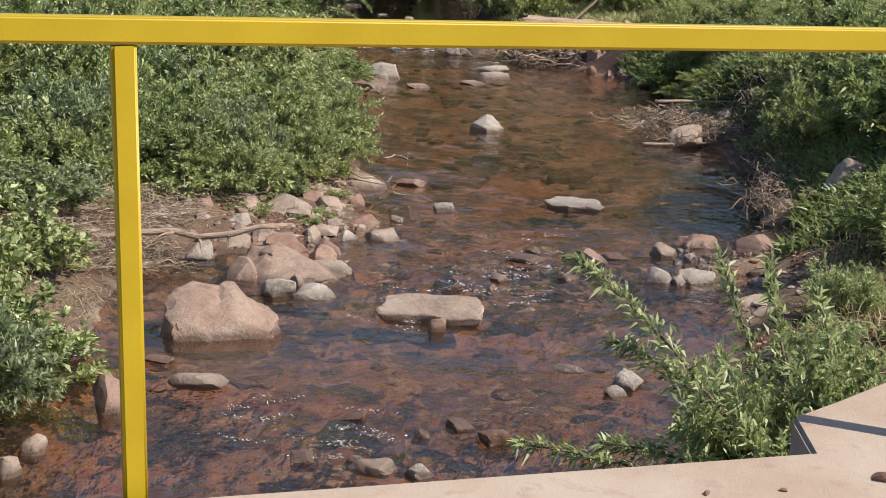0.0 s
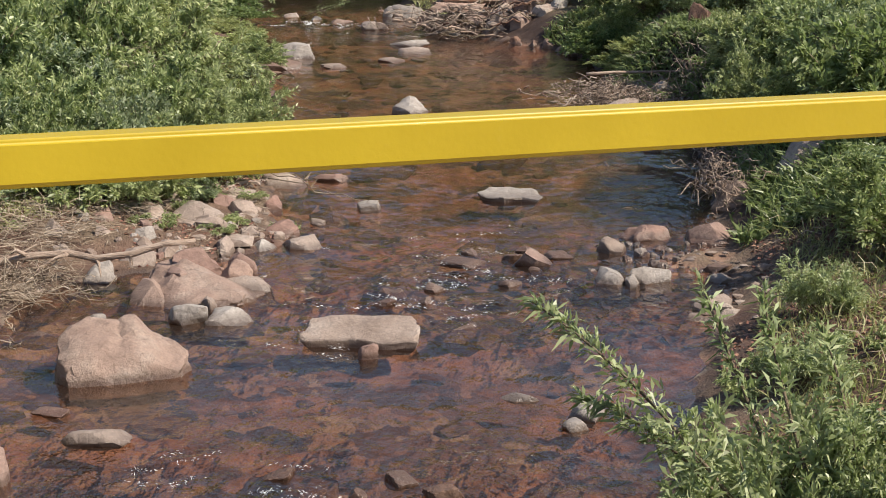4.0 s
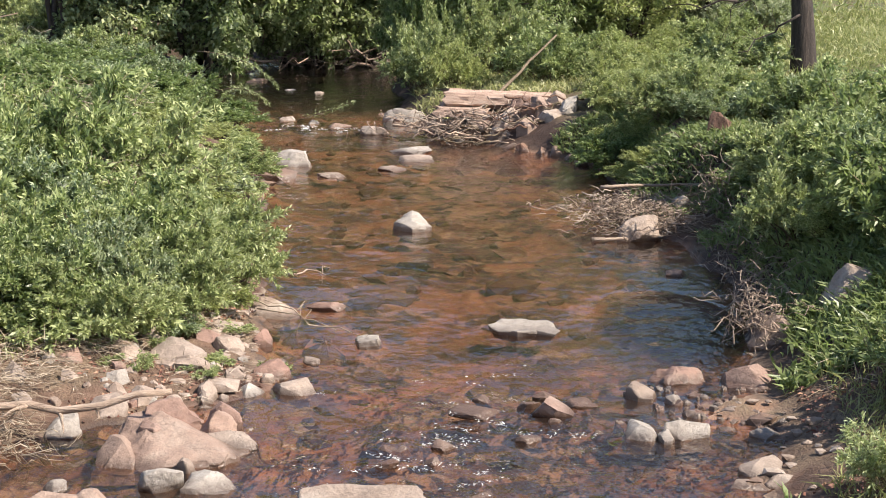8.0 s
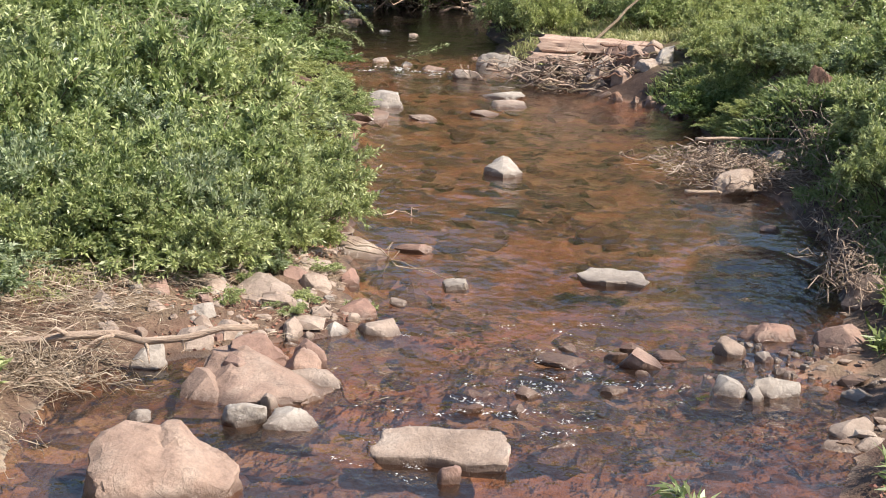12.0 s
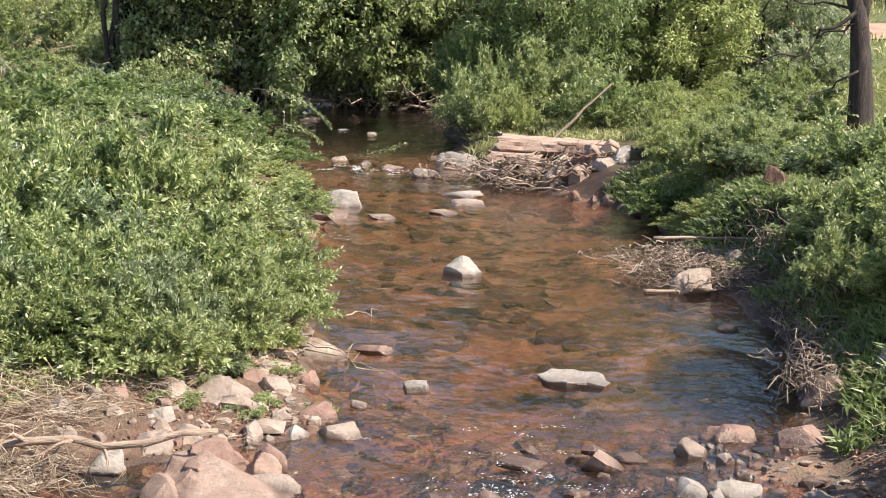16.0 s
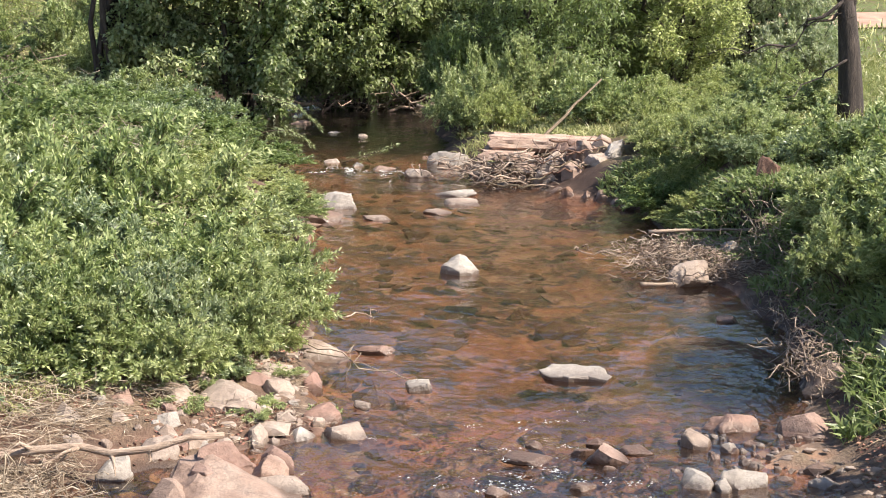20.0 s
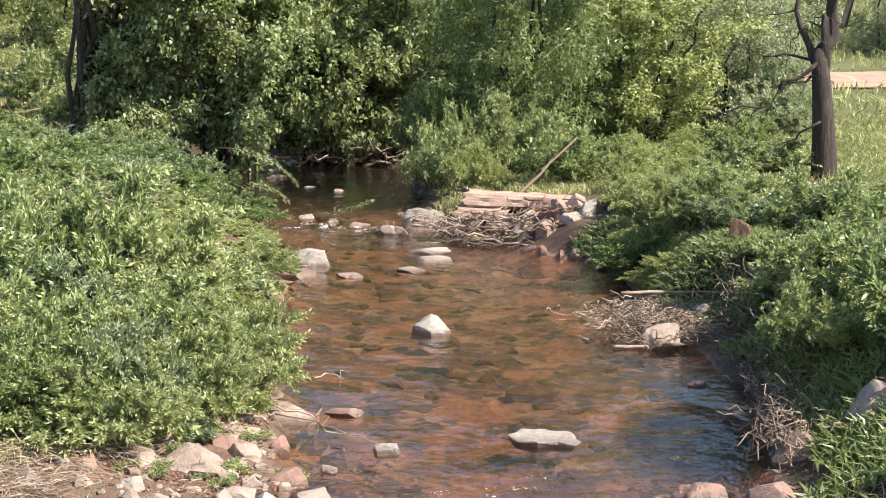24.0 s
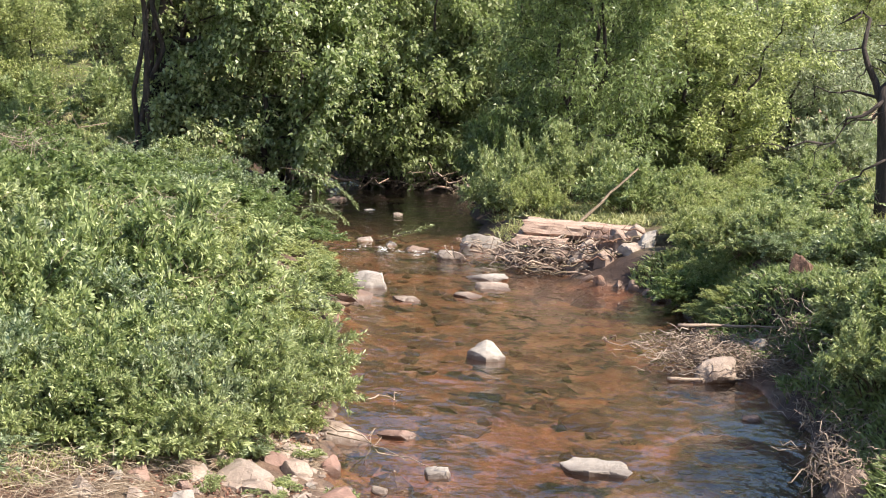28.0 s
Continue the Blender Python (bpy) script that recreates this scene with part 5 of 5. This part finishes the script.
pile("stick_pile", "tan dead stalks on the thicket edge", 59, 60, -4.4, 11.9, 0.5, 0.5, 0.4, 0.15, 0.9, 0.006, STRAW, 0.5)
pile("stick_pile", "bare grey roots and twigs at the undercut bank", 53, 110, 4.55, 11.9, 0.4, 0.16, 0.3, 0.16, 0.45, 0.009, DRIFT, 0.9)
pile("stick_pile", "brown roots and dead stems on the shaded bank", 65, 150, 5.6, 18.6, 0.75, 0.35, 1.0, 0.25, 0.6, 0.009, STICK, 0.8)
pile("stick_pile", "brown roots hanging under the bank edge", 66, 130, 4.95, 13.6, 0.35, 0.18, 1.0, 0.2, 0.5, 0.008, STICK, 0.9)
rock("earth_lump", "dark brown earth lump with roots at the undercut bank", 4.85, 11.6, 0.8, 0.5, BEDROCK, 0.7, 20, 132, 0.7, category="earth", z=0.0, group="earth lumps of the bank")
pile("stick_pile", "dark roots and fallen sticks at the head of the pool", 54, 110, -1.0, 46.3, 0.45, 2.0, 0.5, 0.3, 1.9, 0.03, STICK, 0.4)
pile("stick_pile", "bleached twigs on the bank behind the thicket", 55, 60, -8.5, 27, 2.1, 0.8, 1.2, 0.2, 1.6, 0.012, STICK, 0.4)
branch("dead_pole", "leaning bleached dead pole rising from the log jam", (2.75, 29.8, 0.6), (4.45, 32.0, 2.0), 0.042, 0.022, TWIG, 5, 0.006, 0)
branch("drift_stick", "pale straight stick lying on twigs", (4.0, 20.2, 0.42), (5.6, 20.4, 0.45), 0.03, 0.015, DRIFT, 6, 0.01)
branch("drift_stick", "pale short stick at the waterline", (3.6, 17.9, 0.04), (4.1, 17.9, 0.05), 0.03, 0.02, DRIFT, 7, 0.01)


def log(name, label, x, y, z, length, radius, turn, seed):
    rng = np.random.RandomState(seed)
    sides, rings = 18, 24
    v, f = [], []
    lumps = 1 + 0.05 * rng.normal(size=sides)
    for i in range(rings):
        u = i / (rings - 1)
        ragged = 0.12 * rng.normal(size=sides) if i in (0, rings - 1) else np.zeros(sides)
        for k in range(sides):
            a = 2 * math.pi * k / sides
            block = 1 / max(abs(math.cos(a)), abs(math.sin(a))) ** 0.7
            r = radius * lumps[k] * block * (1 - 0.12 * u) * (1 + 0.02 * rng.normal() + 0.05 * math.sin(u * 7 + k * 0.7) + 0.05 * math.sin(u * 23 + k * 2.9))
            v.append(((u - 0.5) * length + ragged[k], math.cos(a) * r * 1.2, math.sin(a) * r * 0.75))
    for i in range(rings - 1):
        for k in range(sides):
            a, b = i * sides + k, i * sides + (k + 1) % sides
            f.append((a, a + sides, b + sides, b))
    f += [tuple(range(sides)), tuple(range((rings - 1) * sides, rings * sides))[::-1]]
    ob = mesh_object(name, v, f, BLEACHED, None, "", True)
    ob.data.set_sharp_from_angle(angle=radians(28))
    ob.matrix_world = pose(x, y, z, 0, 2, turn)
    return tagged(ob, label, "log")


log("fallen_log", "thick bleached split log on top of the jam", 3.1, 30.2, 0.74, 2.3, 0.27, 4, 1)
log("fallen_log", "bleached broken log end under the split log", 2.35, 29.8, 0.52, 1.0, 0.15, -6, 2)
for i, (x, y, w, h, z) in enumerate(((3.2, 28.9, 0.7, 0.42, -0.12), (3.85, 28.8, 0.8, 0.46, -0.15), (2.2, 29.9, 0.7, 0.3, 0.0), (4.4, 28.7, 0.7, 0.42, -0.2), (3.6, 28.3, 0.5, 0.36, -0.1), (3.1, 28.6, 0.4, 0.3, -0.1), (4.1, 28.2, 0.6, 0.4, -0.15), (3.5, 29.3, 0.6, 0.4, 0.0), (1.75, 30.2, 0.8, 0.42, -0.05))):
    rock("rock", "pinkish broken rock packed under the log jam", x, y, w, h, (TAN, RED, TAN)[i % 3], 0.6, i * 50, 110 + i, 0.8, z=float(land(x, y)) + z, group="rocks of the log jam", block=i != 8)
for i, (x, y, w) in enumerate(((3.44, 27.5, 0.36), (3.75, 27.2, 0.3), (4.05, 26.8, 0.42), (4.2, 26.3, 0.3), (4.35, 25.6, 0.34), (3.2, 27.9, 0.26))):
    rock("stone", "small dark wet stone at the foot of the bank", x, y, w, w * 0.55, WETROCK, 0, i * 70, 420 + i, 0.8)
rock("stump", "reddish brown rotten stump on the shaded bank", 6.0, 21.3, 0.5, 0.75, STUMP, 0.45, 0, 131, 0.8, category="stump", z=0.75, group="stumps")

# dry straw matted on the western bank
rng = np.random.RandomState(61)
n = 11000
x, y = rng.uniform(-5.2, -1.2, n), rng.uniform(7.9, 11.4, n)
keep = (land(x, y) > 0.0) & (x < -1.3 - 0.6 * np.abs(y - 9.8) + 0.5 * wave(x * 2, y * 2)) & (y > 7.9)
p = np.stack((x, y, land(x, y) + rng.uniform(0, 0.12, n)), 1)[keep]
d = rng.normal(size=p.shape) * (1, 0.6, 0.22) + (0.5, -0.3, 0.05)
clump("dry_straw", "matted bleached dead grass on the stony bank", "straw", p, d, 0.30, 0.007, STRAW, 62, curl=0.1)
n = 3000
x, y = rng.uniform(-2.6, -0.3, n), rng.uniform(9.6, 12.6, n)
keep = (land(x, y) > 0.04) & (wave(x * 3, y * 3) > -0.25)
p = np.stack((x, y, land(x, y) + rng.uniform(0, 0.05, n)), 1)[keep]
clump("dry_straw", "short bleached dead stalks between bank stones", "straw", p, rng.normal(size=p.shape) * (1, 1, 0.25), 0.17, 0.007, STRAW, 64, curl=0.1)
p = bank_points(rng, 1600, 4.4, 8, 1, 16, 0.15)
clump("dry_straw", "dead tan stalks among the bank grass", "straw", p, rng.normal(size=p.shape) * (0.6, 0.6, 0.2) + (0, 0, 0.5), 0.4, 0.01, STRAW, 63)

# arching willow shoots over the water


def shoot(name, label, a, c, b, seed, leaves=260):
    rng = np.random.RandomState(seed)
    root = new(name)
    a, b, c = np.array(a), np.array(b), np.array(c)
    t = np.linspace(0, 1, 12)[:, None]
    tubes = Tubes().add((1 - t) ** 2 * a + 2 * t * (1 - t) * c + t * t * b, 0.014, 0.004, 5)
    tubes.make("stem", TWIG, root)
    s = rng.uniform(0.15, 1, leaves)[:, None]
    p = (1 - s) ** 2 * a + 2 * s * (1 - s) * c + s * s * b
    d = unit(b - a) * 0.8 + unit(rng.normal(size=p.shape)) * 0.9
    p = p + rng.normal(size=p.shape) * 0.055 * (1.15 - s)
    quads_object("foliage", leaf_quads(rng, p, unit(d), 0.10, 0.02, 0.2), YOUNG, root)
    return tagged(root, label, "shrub", "willow shoots")


LEAN = "slender willow shoot arching out over the water"
shoot("willow_shoot", LEAN, (2.75, 0.9, 0.7), (2.2, 1.5, 1.5), (1.56, 1.74, 1.87), 1, 420)
shoot("willow_shoot", LEAN, (2.9, 1.3, 0.7), (2.6, 1.7, 1.5), (2.5, 2.3, 1.83), 2, 260)
shoot("willow_shoot", LEAN, (2.7, 1.2, 0.7), (2.2, 1.4, 1.4), (1.8, 1.7, 1.38), 3, 360)
shoot("willow_shoot", LEAN, (2.6, 1.1, 0.6), (1.9, 1.3, 0.8), (1.26, 1.6, 0.74), 4, 300)
shoot("willow_shoot", LEAN, (2.7, 1.0, 0.6), (2.2, 1.0, 1.0), (1.75, 1.2, 0.9), 5, 260)
shoot("willow_shoot", LEAN, (3.0, 1.1, 0.7), (2.7, 1.4, 1.6), (2.75, 1.9, 1.9), 9, 300)
shoot("willow_shoot", LEAN, (3.1, 0.9, 0.7), (3.1, 1.4, 1.5), (3.0, 1.7, 1.75), 10, 260)

# loose stones under water and gravel at the shores


def gravel(name, label, n, seed, size, where, material):
    """Many small stones as one mesh."""
    rng = np.random.RandomState(seed)
    bm = bmesh.new()
    bmesh.ops.create_icosphere(bm, subdivisions=1, radius=1)
    base = np.array([v.co for v in bm.verts])
    tri = np.array([[v.index for v in f.verts] for f in bm.faces])
    bm.free()
    x, y = where(rng, n)
    n = len(x)
    z = land(x, y)
    s = size * rng.lognormal(0, 0.45, n)
    v = base[None] * (1 + 0.25 * rng.normal(size=(n, len(base), 1)))
    v = v * np.stack((s, s * rng.uniform(0.6, 1, n), s * rng.uniform(0.35, 0.6, n)), 1)[:, None]
    v = v + np.stack((x, y, z + s * 0.1), 1)[:, None]
    f = (tri[None] + (np.arange(n) * len(base))[:, None, None]).reshape(-1, 3)
    ob = mesh_object(name, v.reshape(-1, 3), [tuple(int(i) for i in t) for t in f], material, None, "", False)
    return tagged(ob, label, "gravel", kind="stuff")


def in_creek(rng, n):
    y = rng.uniform(1, 34, n)
    a, b = shore(y)
    return a + (b - a) * rng.uniform(0, 1, n), y


def at_bar(rng, n):
    return rng.normal(3.6, 0.45, n), rng.normal(9.2, 0.7, n)


def at_shore(rng, n):
    y = rng.uniform(9.6, 14.5, n)
    return shore(y)[0] + rng.normal(-0.35, 0.35, n), y


gravel("creek_stones", "dark reddish stones lying under the water", 260, 71, 0.13, in_creek, BEDROCK)
gravel("gravel", "small pale stones of the gravel bar", 90, 72, 0.05, at_bar, TAN)
gravel("gravel", "small tan stones along the western shore", 130, 73, 0.06, at_shore, TAN)

# foam where the water breaks, with sun glints painted in as white flecks


def foam(name, label, n, seed, x, y, sx, sy, z, knots=14, size=0.016):
    """Froth and painted glints in short crooked lines across the current."""
    rng = np.random.RandomState(seed)
    c = rng.normal(size=(knots, 2)) * (sx, sy) + (x, y)
    turn, ln = rng.uniform(-0.7, 0.7, knots), rng.uniform(0.08, 0.3, knots)
    k, u = rng.randint(0, knots, n), rng.normal(size=n) * 0.5
    px = c[k, 0] + np.cos(turn[k]) * ln[k] * u + rng.normal(size=n) * 0.015
    py = c[k, 1] + np.sin(turn[k]) * ln[k] * u + 0.1 * u * u * ln[k] + rng.normal(size=n) * 0.02
    p = np.column_stack((px, py, np.full(n, z) + rng.uniform(0.012, 0.03, n)))
    d = unit(rng.normal(size=(n, 3)) * (1, 0.7, 0.2))
    return tagged(quads_object(name, leaf_quads(rng, p, d, size * 1.7, size * 0.32, 0.05), FOAM_GLINT), label, "foam", kind="stuff")


foam("foam", "white flecks of broken water and painted glints in the riffle", 650, 81, 1.4, 9.2, 0.55, 0.9, 0.0, 40, 0.02)
foam("foam", "white flecks of broken water and painted glints around the slab", 160, 82, 0.05, 7.0, 0.35, 0.3, 0.0, 8)
foam("foam", "white flecks of broken water and painted glints over shallow stones", 320, 83, -0.25, 3.9, 0.45, 0.45, 0.0, 14)
foam("foam", "white broken water at the small rapid", 260, 84, -0.2, 30.7, 0.75, 0.5, 0.06, 18, 0.035)
branch("reed_stalk", "thin yellow stalk trailing in the water", (-0.6, 12.9, 0.2), (0.6, 12.2, 0.05), 0.009, 0.004, STRAW, 8, 0.03, 3)
branch("reed_stalk", "thin yellow stalk trailing in the water", (-0.7, 13.2, 0.25), (0.25, 12.5, 0.06), 0.009, 0.004, STRAW, 9, 0.03, 3)
branch("drift_twig", "thin pale twig lying in the water by the boulder", (-0.35, 15.2, 0.1), (0.05, 15.8, 0.05), 0.012, 0.006, DRIFT, 10, 0.05, 1)
rock("boulder", "pale tan boulder half hidden in bank plants", 5.5, 11.5, 0.75, 0.35, TAN, 0.5, 10, 141, 0.7, category="boulder", z=0.65, group="bank rocks")
for i, (x, y, w, mat) in enumerate(((-1.8, 38.5, 0.5, GREY), (-1.0, 37.7, 0.5, TAN), (-2.9, 41.2, 1.1, WETROCK))):
    slab("flat_stone", "flat stone lying in the dark pool", x, y, w, w * 0.7, 0.145, 0.15 + 0.06 * w, mat, None, 0, 0.02, 40 * i, 900 + i, 0.0, group="stones in the pool", flat=1.0)
for i, (x, y, w, f, b, mat) in enumerate(((2.7, 29.2, 0.7, 0.1, 0.45, PINK), (3.3, 29.1, 0.8, 0.1, 0.5, TAN), (3.9, 29.0, 0.7, 0.08, 0.5, PINK), (3.0, 28.7, 0.6, 0.04, 0.28, TAN), (3.6, 28.5, 0.7, 0.04, 0.3, PINK), (4.35, 28.7, 0.8, 0.1, 0.46, GREY), (4.2, 29.5, 0.7, 0.3, 0.6, TAN), (2.2, 29.0, 0.5, 0.04, 0.25, GREY))):
    slab("rock", "pinkish broken slab in the rubble under the log jam", x, y, w, w * 0.8, float(land(x, y)) + 0.03, float(land(x, y)) + 0.03 + b - f, mat, None, 0.05 * (-1) ** i, 0.05, 50 * i, 920 + i, -0.1, group="rocks of the log jam", flat=1.0, steps=0.05)
rng = np.random.RandomState(67)
for i in range(26):
    a = np.array((rng.uniform(1.3, 4.3), rng.uniform(28.2, 29.4), rng.uniform(0.12, 0.6)))
    a[2] = max(float(land(a[0], a[1])), 0.0) + rng.uniform(0.06, 0.3)
    d = np.array((rng.uniform(0.4, 1.1) * (-1) ** i, rng.normal() * 0.25, rng.normal() * 0.1))
    branch("drift_branch", ("weathered brown branch tangled in the log jam", "bent grey root sticking out of the log jam")[i % 2], a - d * 0.6, a + d * 0.6, rng.uniform(0.018, 0.045), 0.012, (DRIFT, STUMP, TWIG)[i % 3], 600 + i, 0.07, 2, group="branches of the log jam")
for i in range(12):
    a = np.array((rng.uniform(-3.0, 1.4), rng.uniform(44.5, 46.5), rng.uniform(0.15, 0.8)))
    d = np.array((rng.uniform(0.7, 1.8), rng.normal() * 0.3, rng.normal() * 0.35))
    branch("drift_branch", "fallen dead branch at the head of the pool", a - d * 0.6, a + d * 0.6, rng.uniform(0.03, 0.07), 0.015, (DRIFT, TWIG, BLEACHED)[i % 3], 640 + i, 0.1, 3, group="branches in the pool")

shoot("leafy_sprig", "small leafy sprig caught at the rapid", (-1.2, 31.4, 0.15), (-0.6, 31.3, 0.35), (0.0, 31.1, 0.6), 6, 90)
shoot("leafy_sprig", "leafy branch hanging over the pool", (-3.9, 36.0, 1.3), (-2.6, 35.6, 1.3), (-1.9, 35.2, 0.5), 7, 300)
shoot("leafy_sprig", "leafy branch hanging over the pool", (-3.2, 33.0, 0.6), (-2.4, 32.6, 0.9), (-1.9, 32.2, 0.4), 8, 200)

# the red dirt road beyond the far bank
road_x = np.arange(11, 70, 1.5)
v, f = [], []
for i, x in enumerate(road_x):
    mid = 58 + 0.25 * (x - 12)
    for k, w in enumerate((-2.6, -0.9, 0.9, 2.6)):
        v.append((x, mid + w, float(land(x, mid + w)) + 0.06 + 0.04 * (k in (1, 2))))
        if i and k:
            a = 4 * i + k
            f.append((a - 5, a - 1, a, a - 4))
DIRT = Nodes("red_dirt")
at = DIRT.add("ShaderNodeNewGeometry").outputs["Position"]
DIRT = DIRT.finish(DIRT.principled(DIRT.ramp(DIRT.noise(1.5, 6, at), (0.3, (0.30, 0.17, 0.12)), (0.7, (0.44, 0.28, 0.21))), 0.95, DIRT.bump(DIRT.noise(12, 5, at), 0.6, 0.05)))
road = mesh_object("road", v, f, DIRT, None, "", True)
tagged(road, "pinkish red dirt road beyond the grassy bank", "road", kind="structure")
for i, (x, y, w) in enumerate(((2.03, -3.80, 0.07), (2.1, -3.84, 0.05), (1.55, -3.95, 0.025), (1.75, -3.9, 0.02), (2.2, -3.72, 0.03))):
    rock("dirt_clod", "small brown dirt clod lying on the concrete deck", x, y, w, w * 0.5, RED, w * 0.8, i * 50, 400 + i, 0.8, z=2.6, sink=0.1, group="clods on the deck", category="clod")

pile("stalk_heap", "dead stalks and roots matted at the still waterline", 60, 260, -2.7, 8.35, 0.12, 0.4, 0.22, 0.08, 0.6, 0.007, STRAW, 0.35)
pile("stalk_heap", "dead stalks matted at the leafy shore", 61, 120, -2.75, 6.9, 0.12, 0.25, 0.7, 0.08, 0.5, 0.006, STRAW, 0.4)

LITTER = straw_material("leaf_litter", (0.13, 0.05, 0.035), (0.26, 0.115, 0.08), (0.36, 0.22, 0.14))
rng = np.random.RandomState(97)
p = bank_points(rng, 16000, 3.2, 7.5, -1.5, 10, 0.1)
p = p[wave(p[:, 0] * 2.2, p[:, 1] * 2.2) > -0.1]
clump("leaf_litter", "reddish brown dead leaves on the eastern bank", "leaves", p + (0, 0, 0.015), rng.normal(size=p.shape) * (1, 1, 0.25), 0.055, 0.03, LITTER, 98, curl=0.1)
p = bank_points(rng, 9000, -5, -0.3, 8.5, 14, 0.05)
clump("leaf_litter", "reddish brown dead leaves on the western bank", "leaves", p + (0, 0, 0.015), rng.normal(size=p.shape) * (1, 1, 0.25), 0.05, 0.025, LITTER, 99, curl=0.1)
for i in range(16):
    x, y = (0.5 + 2.2 * rng.rand(), 8.0 + 2.2 * rng.rand()) if i < 10 else (-0.6 + 1.8 * rng.rand(), 2.7 + 1.6 * rng.rand())
    rock("stone", "wet reddish stone just breaking the riffle", x, y, rng.uniform(0.14, 0.34), 0.05, WETROCK, 0, rng.uniform(0, 360), 500 + i, 0.85, sink=0.6)
